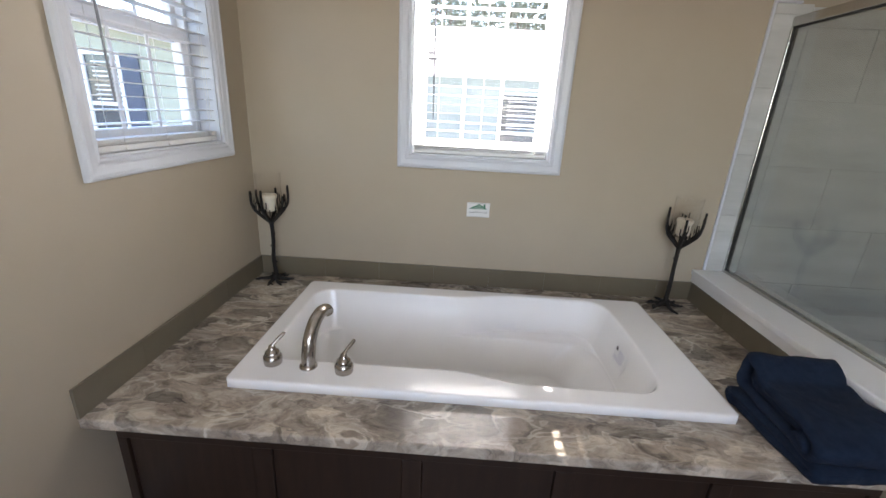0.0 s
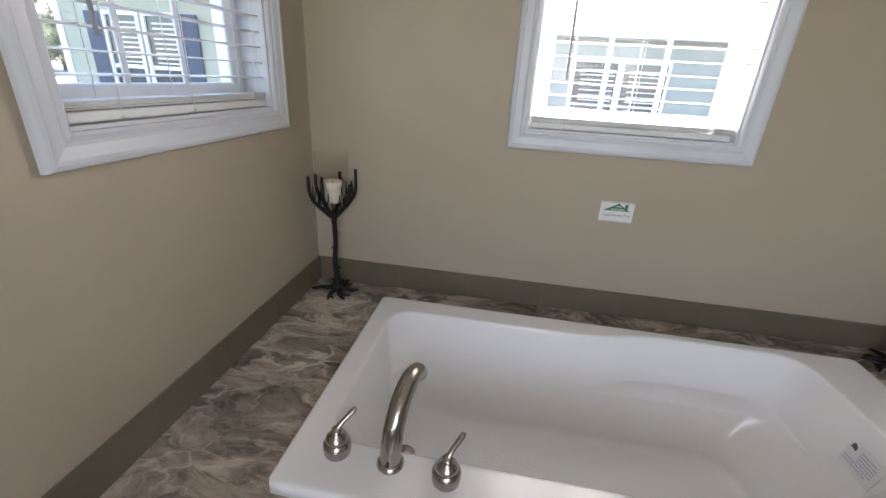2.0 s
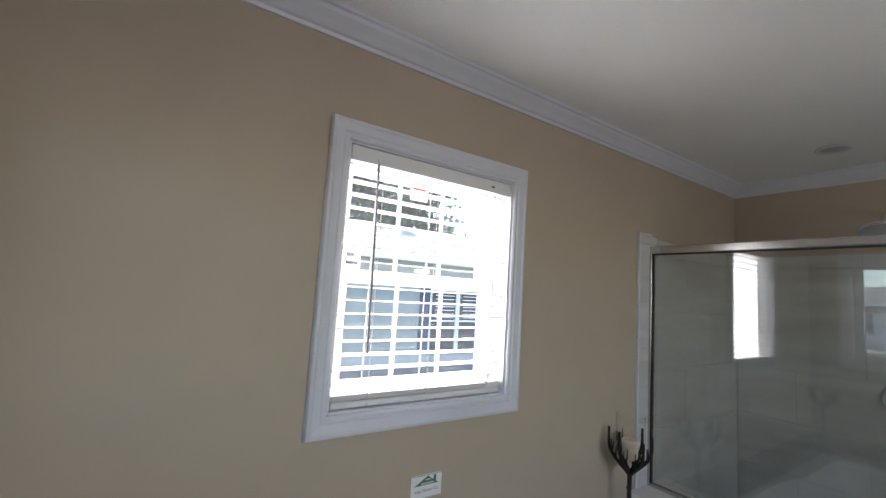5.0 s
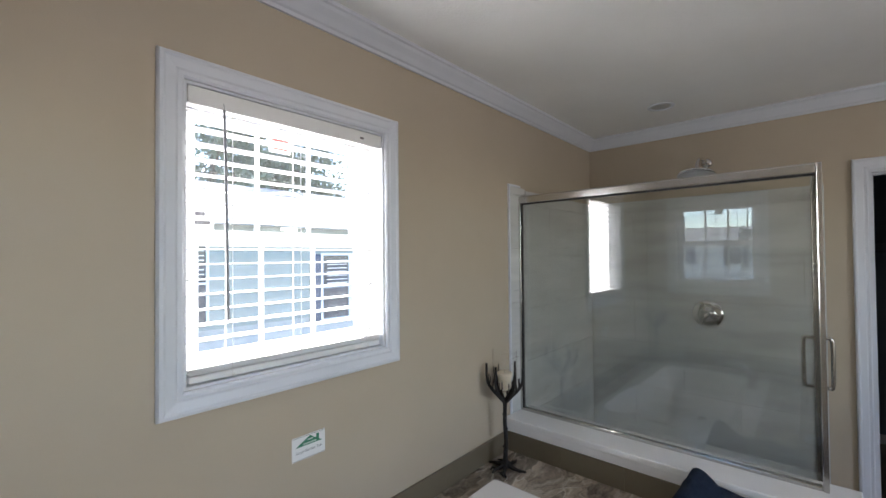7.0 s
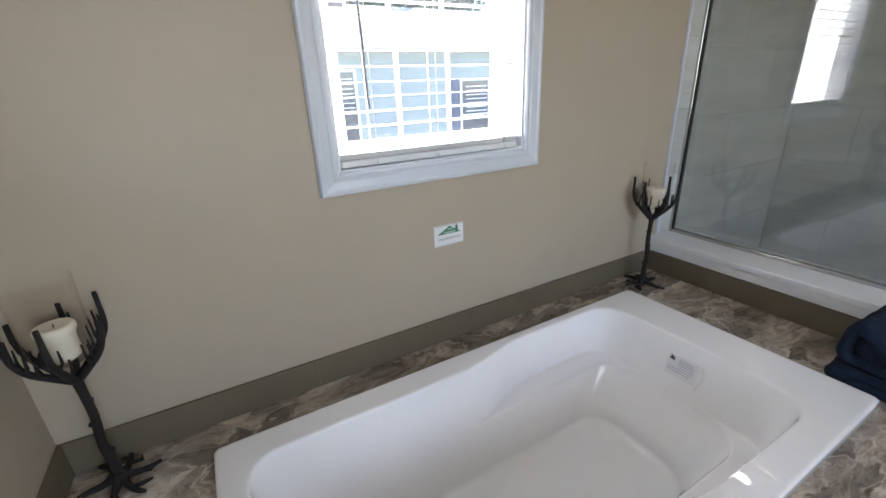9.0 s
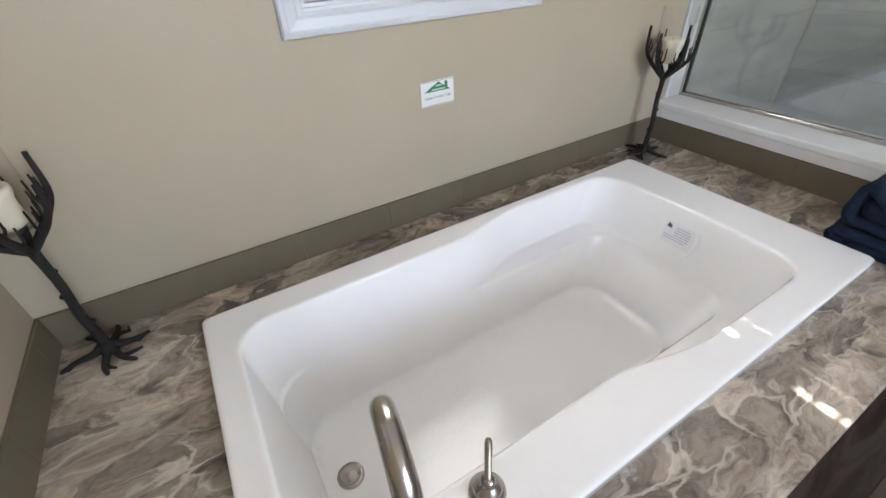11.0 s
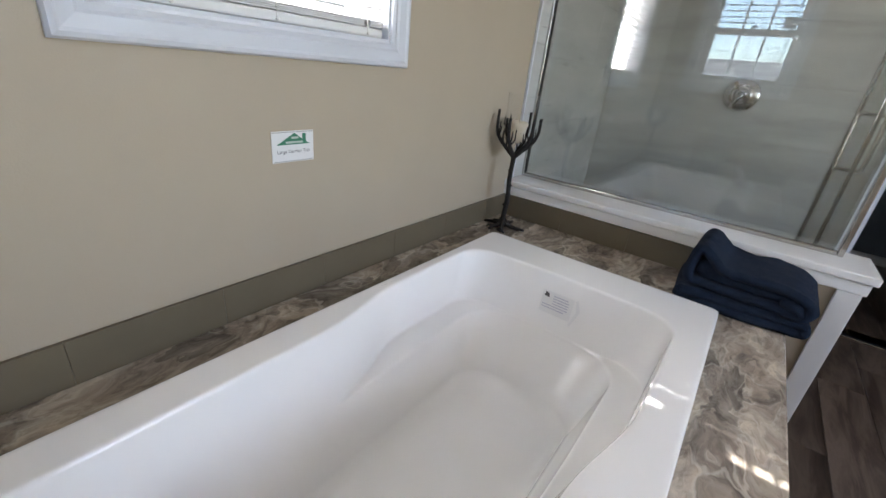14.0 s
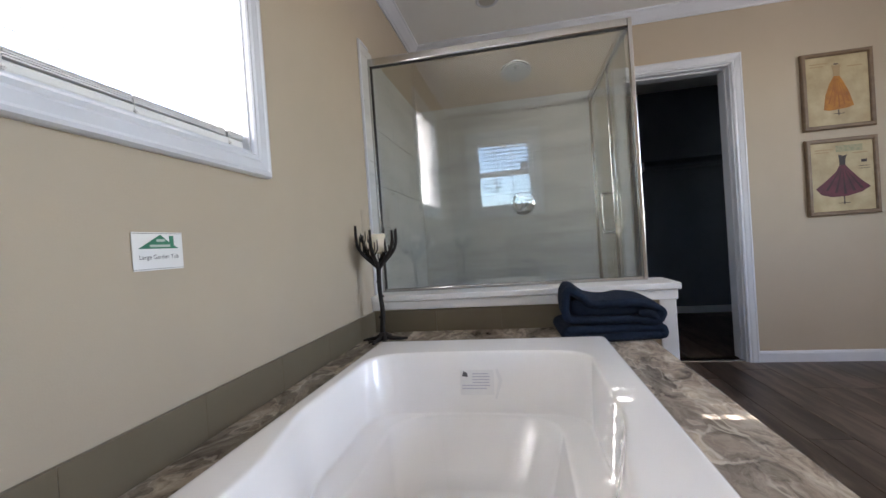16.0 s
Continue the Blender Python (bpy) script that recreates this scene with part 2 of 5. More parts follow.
TOWEL = surf("navy_terry", (0.016, 0.027, 0.050), (0.009, 0.016, 0.033), 45, 0.95, bump=1.0, bump_scale=420, sheen=0.02, spec=0.1)
ESPRESSO = surf("espresso_wood", (0.034, 0.020, 0.014), (0.020, 0.012, 0.009), 5, 0.36, stretch=(6, 6, 0.7), bump=0.08)
# gloom of the unlit closet put into the colour as a dark blue
CLOSET_DIM = surf("slate_blue_paint", (0.14, 0.175, 0.22), (0.115, 0.15, 0.19), 3, 0.7, bump=0.1, bump_scale=200)
PLANK = wood_floor_mat("vinyl_plank")
CARD = surf("card_paper", (0.80, 0.80, 0.80), (0.77, 0.77, 0.77), 20, 0.6)
GREEN = surf("green_ink", (0.035, 0.20, 0.115), (0.03, 0.17, 0.10), 40, 0.6)
INK = surf("grey_ink", (0.10, 0.10, 0.11), rough=0.6)
PALEINK = surf("pale_ink", (0.48, 0.56, 0.50), rough=0.6)
BLUEINK = surf("lilac_ink", (0.56, 0.55, 0.64), rough=0.6)
REDINK = surf("red_ink", (0.55, 0.05, 0.04), rough=0.6)
PRINT = surf("aged_print", (0.50, 0.42, 0.26), (0.31, 0.24, 0.13), 7, 0.6, bump=0.05)
FRAMEWOOD = surf("brown_frame", (0.19, 0.125, 0.07), (0.12, 0.075, 0.04), 14, 0.5, stretch=(1, 1, 3))
ORANGE = surf("orange_paint", (0.46, 0.19, 0.012), (0.22, 0.075, 0.008), 18, 0.6, stretch=(1, 4, 1))
TAN = surf("tan_paint", (0.36, 0.26, 0.14), (0.28, 0.2, 0.1), 18, 0.6)
PLUM = surf("plum_paint", (0.12, 0.012, 0.032), (0.05, 0.006, 0.014), 14, 0.6, stretch=(1, 4, 1))
ORANGE_FOLD = surf("deep_orange_paint", (0.36, 0.125, 0.008), (0.20, 0.065, 0.006), 18, 0.6)
PLUM_FOLD = surf("deep_plum_paint", (0.045, 0.004, 0.012), (0.02, 0.002, 0.006), 14, 0.6)
DARK = surf("dark_paint", (0.03, 0.02, 0.02), rough=0.6)
SIDING = surf("sage_siding", (0.38, 0.385, 0.295), (0.335, 0.34, 0.26), 3, 0.6, vary=0.04)
SIDING2 = surf("grey_green_siding", (0.31, 0.33, 0.29), (0.27, 0.29, 0.255), 3, 0.6, vary=0.04)
PALESIDING = surf("cream_siding", (0.58, 0.57, 0.52), (0.52, 0.51, 0.46), 3, 0.6, vary=0.04)
ROOF = surf("asphalt_shingle", (0.20, 0.195, 0.19), (0.13, 0.125, 0.12), 9, 0.9, bump=0.6, bump_scale=30)
EXTRIM = surf("exterior_trim", (0.78, 0.78, 0.77), (0.72, 0.72, 0.71), 4, 0.5)
NAVY = surf("navy_shutter", (0.045, 0.06, 0.105), (0.035, 0.046, 0.082), 6, 0.5)
DARKPANE = surf("far_window_pane", (0.05, 0.06, 0.065), (0.035, 0.04, 0.05), 3, 0.08)
DECKWOOD = surf("deck_wood", (0.30, 0.20, 0.13), (0.22, 0.145, 0.09), 6, 0.7, vary=0.1)
GRAVEL = surf("gravel_ground", (0.21, 0.185, 0.165), (0.14, 0.12, 0.108), 0.9, 0.95, bump=1.0, bump_scale=14)
BARK = surf("bark", (0.13, 0.09, 0.06), (0.08, 0.055, 0.04), 9, 0.9, bump=0.8, bump_scale=30)
LEAF = surf("leaf_green", (0.115, 0.14, 0.085), (0.07, 0.09, 0.055), 0.8, 0.6)
LEAF2 = surf("spring_leaf", (0.20, 0.23, 0.09), (0.12, 0.15, 0.06), 0.8, 0.6)
SHEDWALL = surf("shed_boards", (0.36, 0.25, 0.17), (0.30, 0.20, 0.13), 4, 0.7)
SKIRT = surf("skirting_panel", (0.42, 0.42, 0.40), (0.36, 0.36, 0.34), 4, 0.7)


# ---- mesh helpers ----
def part(name, bm, material, parent=None, label="", smooth=False, at=None):
    """Links a bmesh as one mesh object under a thing or a part."""
    me = bpy.data.meshes.new(name)
    bm.to_mesh(me)
    bm.free()
    me.materials.append(material)
    if smooth:
        me.polygons.foreach_set("use_smooth", [True] * len(me.polygons))
    ob = new(name, me)
    if parent is not None:
        ob.parent = parent
    if at is not None:
        ob.location = at
    if label:
        ob["label"] = label
    return ob


def again(ob, parent, m, name=None):
    """One more object on the same mesh."""
    o = bpy.data.objects.new(name or ob.name.split(".")[0], ob.data)
    scene.collection.objects.link(o)
    o.parent = parent
    o.matrix_basis = m
    return o


def thing(name, at, label, category, group="", kind="", rz=0.0):
    ob = new(name)
    ob.empty_display_size = 0.1
    ob.matrix_basis = pose(*at, 0, 0, rz)
    return tagged(ob, label, category, group, kind)


def add_box(bm, lo, hi, bevel=0.0, segs=2):
    vs = [bm.verts.new((x, y, z)) for x in (lo[0], hi[0]) for y in (lo[1], hi[1]) for z in (lo[2], hi[2])]
    fs = [bm.faces.new([vs[i] for i in q]) for q in
          ((0, 1, 3, 2), (4, 6, 7, 5), (0, 4, 5, 1), (2, 3, 7, 6), (0, 2, 6, 4), (1, 5, 7, 3))]
    if bevel:
        es = list({e for f in fs for e in f.edges})
        bmesh.ops.bevel(bm, geom=es, offset=bevel, segments=segs, profile=0.5, affect="EDGES")
    return bm


def box(lo, hi, bevel=0.0, segs=2):
    return add_box(bmesh.new(), lo, hi, bevel, segs)


def add_lathe(bm, prof, segs=28, axis="z", at=(0, 0, 0)):
    """A turned shape from (radius, height) pairs."""
    rings = []
    for r, h in prof:
        ring = []
        for i in range(segs):
            a = 2 * math.pi * i / segs
            c, s = r * math.cos(a), r * math.sin(a)
            p = (c, s, h) if axis == "z" else ((h, c, s) if axis == "x" else (s, h, c))
            ring.append(bm.verts.new([u + v for u, v in zip(p, at)]))
        rings.append(ring)
    for a, b in zip(rings, rings[1:]):
        for i in range(segs):
            j = (i + 1) % segs
            bm.faces.new((a[i], a[j], b[j], b[i]))
    bm.faces.new(rings[0][::-1])
    bm.faces.new(rings[-1])
    return bm


def lathe(prof, segs=28, axis="z", at=(0, 0, 0)):
    return add_lathe(bmesh.new(), prof, segs, axis, at)


def add_tube(bm, pts, radii, segs=10, flat=1.0):
    """A rounded limb along points, with a radius for each."""
    pts = [Vector(p) for p in pts]
    up = Vector((0.13, 0.31, 0.94)).normalized()
    rings = []
    for i, (p, r) in enumerate(zip(pts, radii)):
        d = (pts[min(i + 1, len(pts) - 1)] - pts[max(i - 1, 0)]).normalized()
        u = d.cross(up)
        u = u.normalized() if u.length > 1e-4 else Vector((1, 0, 0))
        v = d.cross(u).normalized()
        rings.append([bm.verts.new(p + r * (math.cos(2 * math.pi * k / segs) * u + flat * math.sin(2 * math.pi * k / segs) * v)) for k in range(segs)])
    for a, b in zip(rings, rings[1:]):
        for k in range(segs):
            j = (k + 1) % segs
            bm.faces.new((a[k], a[j], b[j], b[k]))
    bm.faces.new(rings[0][::-1])
    bm.faces.new(rings[-1])
    return bm


def tube(pts, radii, segs=10, flat=1.0):
    return add_tube(bmesh.new(), pts, radii, segs, flat)


def smooth_path(pts, n=8):
    """Catmull-Rom through the points."""
    p = [Vector(q) for q in pts]
    p = [2 * p[0] - p[1]] + p + [2 * p[-1] - p[-2]]
    out = []
    for i in range(1, len(p) - 2):
        for k in range(n):
            t = k / n
            a, b, c, d = p[i - 1], p[i], p[i + 1], p[i + 2]
            out.append(0.5 * (2 * b + (c - a) * t + (2 * a - 5 * b + 4 * c - d) * t * t + (3 * b - a - 3 * c + d) * t ** 3))
    out.append(p[-2])
    return out


def casing(x0, x1, z0, z1, prof, y=0.0, open_bottom=False):
    """A mitred moulding round a rectangle in the xz plane; prof: (outward, towards -y) pairs from the inner edge out."""
    bm = bmesh.new()
    rings = []
    for u, v in prof:
        zb = z0 if open_bottom else z0 - u
        rings.append([bm.verts.new(q) for q in ((x0 - u, y - v, zb), (x0 - u, y - v, z1 + u), (x1 + u, y - v, z1 + u), (x1 + u, y - v, zb))])
    for a, b in zip(rings, rings[1:]):
        for i in range(3 if open_bottom else 4):
            j = (i + 1) % 4
            bm.faces.new((a[i], a[j], b[j], b[i]))
    bmesh.ops.recalc_face_normals(bm, faces=bm.faces)
    return bm


CASING = ((0.0, 0.0), (0.0, 0.010), (0.006, 0.014), (0.016, 0.012), (0.022, 0.016), (0.044, 0.019), (0.050, 0.023), (0.058, 0.021), (0.062, 0.012), (0.062, 0.0))


def extrude_profile(prof, along, lo, hi):
    """Profile points swept straight: along 'x' takes (y, z) pairs, along 'y' takes (x, z) pairs."""
    bm = bmesh.new()
    ends = []
    for s in (lo, hi):
        ends.append([bm.verts.new((s, a, b) if along == "x" else (a, s, b)) for a, b in prof])
    n = len(prof)
    for i in range(n):
        j = (i + 1) % n
        bm.faces.new((ends[0][i], ends[0][j], ends[1][j], ends[1][i]))
    bm.faces.new(ends[0][::-1])
    bm.faces.new(ends[1])
    bmesh.ops.recalc_face_normals(bm, faces=bm.faces)
    return bm


def holed_wall(u0, u1, z0, z1, holes, depth):
    """A wall in the xz plane from y = 0 to y = depth, with openings (u0, u1, z0, z1) cut through it."""
    us = sorted({u0, u1, *(h[0] for h in holes), *(h[1] for h in holes)})
    zs = sorted({z0, z1, *(h[2] for h in holes), *(h[3] for h in holes)})
    bm = bmesh.new()
    vert = {}

    def v(i, j, k):
        if (i, j, k) not in vert:
            vert[i, j, k] = bm.verts.new((us[i], depth * k, zs[j]))
        return vert[i, j, k]

    def solid(i, j):
        if not (0 <= i < len(us) - 1 and 0 <= j < len(zs) - 1):
            return False
        cu, cz = (us[i] + us[i + 1]) / 2, (zs[j] + zs[j + 1]) / 2
        return not any(h[0] < cu < h[1] and h[2] < cz < h[3] for h in holes)

    for i in range(len(us) - 1):
        for j in range(len(zs) - 1):
            if not solid(i, j):
                continue
            bm.faces.new((v(i, j, 0), v(i + 1, j, 0), v(i + 1, j + 1, 0), v(i, j + 1, 0)))
            bm.faces.new((v(i, j, 1), v(i, j + 1, 1), v(i + 1, j + 1, 1), v(i + 1, j, 1)))
            if not solid(i - 1, j):
                bm.faces.new((v(i, j, 0), v(i, j + 1, 0), v(i, j + 1, 1), v(i, j, 1)))
            if not solid(i + 1, j):
                bm.faces.new((v(i + 1, j, 0), v(i + 1, j, 1), v(i + 1, j + 1, 1), v(i + 1, j + 1, 0)))
            if not solid(i, j - 1):
                bm.faces.new((v(i, j, 0), v(i, j, 1), v(i + 1, j, 1), v(i + 1, j, 0)))
            if not solid(i, j + 1):
                bm.faces.new((v(i, j + 1, 0), v(i + 1, j + 1, 0), v(i + 1, j + 1, 1), v(i, j + 1, 1)))
    bmesh.ops.recalc_face_normals(bm, faces=bm.faces)
    return bm


def text_mesh(body, size, material, name, parent, m, thick=0.0):
    """Flat lettering in the built-in font, as a mesh, centred on m."""
    cu = bpy.data.curves.new(name, "FONT")
    cu.body, cu.size, cu.align_x, cu.align_y, cu.extrude = body, size, "CENTER", "CENTER", thick
    tmp = new(name + "_curve", cu)
    me = bpy.data.meshes.new_from_object(tmp.evaluated_get(bpy.context.evaluated_depsgraph_get()))
    bpy.data.objects.remove(tmp)
    bpy.data.curves.remove(cu)
    me.name = name
    me.materials.clear()
    me.materials.append(material)
    ob = new(name, me)
    ob.parent = parent
    ob.matrix_basis = m
    return ob


def flat(points, y=0.0, thick=0.0015):
    """A thin cut-out in the xz plane, its face towards -y."""
    bm = bmesh.new()
    a = [bm.verts.new((x, y, z)) for x, z in points]
    b = [bm.verts.new((x, y + thick, z)) for x, z in points]
    bm.faces.new(a)
    bm.faces.new(b[::-1])
    for i in range(len(points)):
        j = (i + 1) % len(points)
        bm.faces.new((a[i], b[i], b[j], a[j]))
    bmesh.ops.recalc_face_normals(bm, faces=bm.faces)
    return bm


# ---- the room ----
ROOM_E, ROOM_S, CEIL_Z = 3.53, -3.8, 2.41
N_WIN = (0.814, 1.503, 1.210, 2.035)  # clear opening inside the casing: along, along, sill, head
W_WIN = (-0.917, -0.250, 1.243, 2.040)
DOOR = (-2.150, -1.470, 0.0, 1.985)

wall_north = part("wall_north", holed_wall(-0.16, 3.69, -0.85, 2.62, [N_WIN], 0.16), WALL)
tagged(wall_north, "smooth beige painted wall with one window", "wall", kind="structure")
wall_west = part("wall_west", holed_wall(ROOM_S, 0.0, -0.85, 2.62, [W_WIN], 0.16), WALL)
wall_west.matrix_basis = pose(0, 0, 0, 0, 0, 90)
tagged(wall_west, "smooth beige painted wall with one window", "wall", kind="structure")
wall_east = part("wall_east", holed_wall(0.0, -ROOM_S, -0.85, 2.62, [(-DOOR[1], -DOOR[0], 0.0, DOOR[3])], 0.16), WALL)
wall_east.matrix_basis = pose(ROOM_E, 0, 0, 0, 0, -90)
tagged(wall_east, "smooth beige painted wall with a closet doorway", "wall", kind="structure")
# assumed opening, never in view, cut for the added fill lamp
FILL_WIN = (-2.17, -0.53, 0.90, 2.20)
wall_south = part("wall_south", holed_wall(-3.69, 0.16, -0.85, 2.62, [FILL_WIN], 0.16), WALL)
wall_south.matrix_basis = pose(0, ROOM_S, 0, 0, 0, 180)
tagged(wall_south, "plain beige painted wall, unseen, with an opening added for fill light", "wall", kind="structure")
ceiling = part("ceiling", box((-0.05, ROOM_S - 0.05, CEIL_Z), (3.58, 0.05, CEIL_Z + 0.12)), CEIL)
tagged(ceiling, "white lightly textured ceiling", "ceiling", kind="structure")
house_roof = part("roof", box((-0.4, ROOM_S - 0.3, 2.63), (6.0, 0.18, 2.75)), ROOF)
tagged(house_roof, "flat roof deck over the room", "roof", kind="structure")
floor = part("floor", box((-0.05, ROOM_S - 0.05, -0.10), (5.45, 0.05, -0.012)), GROUT)
tagged(floor, "dark brown wood-look plank floor", "floor", kind="structure")

# closet behind the doorway, its walls coloured dark so that it looks unlit
CL_E, CL_S, CL_N = 5.35, -3.1, -0.95
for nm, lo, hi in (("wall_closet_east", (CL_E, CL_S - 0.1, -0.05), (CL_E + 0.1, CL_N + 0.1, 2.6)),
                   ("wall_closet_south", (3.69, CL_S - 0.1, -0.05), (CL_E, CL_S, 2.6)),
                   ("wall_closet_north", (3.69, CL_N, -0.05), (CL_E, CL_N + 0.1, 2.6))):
    tagged(part(nm, box(lo, hi), CLOSET_DIM), "plain closet wall, unlit darkness put into its blue colour", "wall", kind="structure")
tagged(part("ceiling_closet", box((3.69, CL_S, CEIL_Z), (CL_E, CL_N, CEIL_Z + 0.12)), CEIL), "white closet ceiling", "ceiling", kind="structure")

# crown moulding and baseboards
CROWN = ((0.0, 2.333), (-0.010, 2.333), (-0.014, 2.343), (-0.022, 2.348), (-0.036, 2.366), (-0.052, 2.384), (-0.058, 2.394), (-0.066, 2.398), (-0.066, 2.412), (0.0, 2.412))
tagged(part("trim_crown_north", extrude_profile(CROWN, "x", 0.0, ROOM_E), TRIM), "white crown moulding along the ceiling", "crown moulding", kind="structure")
tagged(part("trim_crown_east", extrude_profile([(ROOM_E + a, b) for a, b in CROWN], "y", ROOM_S, -0.0006), TRIM), "white crown moulding along the ceiling", "crown moulding", kind="structure")
tagged(part("trim_crown_west", extrude_profile([(-a, b) for a, b in CROWN], "y", ROOM_S, -0.0006), TRIM), "white crown moulding along the ceiling", "crown moulding", kind="structure")
tagged(part("trim_crown_south", extrude_profile([(ROOM_S - a, b) for a, b in CROWN], "x", 0.067, ROOM_E - 0.067), TRIM), "white crown moulding along the ceiling", "crown moulding", kind="structure")
BASE = ((0.0, 0.0), (-0.012, 0.0), (-0.012, 0.056), (-0.009, 0.066), (-0.005, 0.072), (0.0, 0.074))
tagged(part("baseboard_east", extrude_profile([(ROOM_E + a, b) for a, b in BASE], "y", ROOM_S, DOOR[0] - 0.063), TRIM), "white painted baseboard", "baseboard", kind="structure")
tagged(part("baseboard_west", extrude_profile([(-a, b) for a, b in BASE], "y", ROOM_S, -1.18), TRIM), "white painted baseboard", "baseboard", kind="structure")
tagged(part("baseboard_south", extrude_profile([(ROOM_S - a, b) for a, b in BASE], "x", 0.013, ROOM_E - 0.013), TRIM), "white painted baseboard", "baseboard", kind="structure")
tagged(part("baseboard_closet", extrude_profile([(CL_E + a, b) for a, b in BASE], "y", CL_S, CL_N), TRIM), "white painted closet baseboard", "baseboard", kind="structure")


def make_window(name, m, opening, mid, stickers):
    """A white vinyl single-hung window with divided sashes, moulded casing and lined reveal; local y points outdoors."""
    x0, x1, z0, z1 = opening
    w = new(name)
    w.matrix_basis = m
    tagged(w, "white vinyl single-hung window with moulded white casing", "window", kind="structure")
    part("casing", casing(x0, x1, z0, z1, CASING), TRIM, w)
    part("jamb_lining", casing(x0 + 0.008, x1 - 0.008, z0 + 0.008, z1 - 0.008, ((0.0, -0.012), (0.0, 0.0), (0.0075, 0.0), (0.0075, -0.155), (0.0, -0.155), (0.0, -0.012))), TRIM, w)
    a0, a1, b0, b1 = x0 + 0.009, x1 - 0.009, z0 + 0.009, z1 - 0.009
    part("window_frame", casing(a0 + 0.022, a1 - 0.022, b0 + 0.026, b1 - 0.022, ((0.0, -0.085), (0.021, -0.085), (0.021, -0.150), (0.0, -0.150), (0.0, -0.085))), VINYL, w)
    for nm, s0, s1, yy in (("upper_sash", mid - 0.028, b1 - 0.023, 0.118), ("lower_sash", b0 + 0.027, mid + 0.030, 0.090)):
        sx0, sx1 = a0 + 0.024, a1 - 0.024
        st = 0.032
        sash = part(nm, casing(sx0 + st, sx1 - st, s0 + st + 0.006, s1 - st - 0.006, ((0.0, -yy), (0.004, -yy + 0.004), (st, -yy + 0.004), (st, -yy - 0.024), (0.0, -yy - 0.024), (0.0, -yy))), VINYL, w)
        pane = part("pane", box((sx0 + st - 0.004, yy + 0.010, s0 + st), (sx1 - st + 0.004, yy + 0.014, s1 - st)), PANE, sash)
        pane.visible_shadow = False
        for k in (1, 2):
            xm = sx0 + st + (sx1 - sx0 - 2 * st) * k / 3
            part("muntin", box((xm - 0.008, yy + 0.0035, s0 + st + 0.004), (xm + 0.008, yy + 0.0095, s1 - st - 0.004), 0.002), VINYL, sash)
        if nm == "lower_sash":
            part("sash_lock", box(((sx0 + sx1) / 2 - 0.025, yy - 0.012, s1 + 0.001), ((sx0 + sx1) / 2 + 0.025, yy + 0.012, s1 + 0.012), 0.003), VINYL, w)
    for sx, szz, ww, hh, red in stickers:
        st = part("window_sticker", flat([(sx - ww / 2, szz - hh / 2), (sx + ww / 2, szz - hh / 2), (sx + ww / 2, szz + hh / 2), (sx - ww / 2, szz + hh / 2)], 0.125, 0.001), CARD, w,
                  "white paper window label")
        for k in range(3):
            zc = szz + hh * (0.28 - 0.26 * k)
            part("print", flat([(sx - ww * 0.38, zc - hh * 0.06), (sx + ww * (0.38 - 0.2 * (k % 2)), zc - hh * 0.06), (sx + ww * (0.38 - 0.2 * (k % 2)), zc + hh * 0.06), (sx - ww * 0.38, zc + hh * 0.06)], 0.1236, 0.0008),
                 REDINK if red else INK, st)
    return w


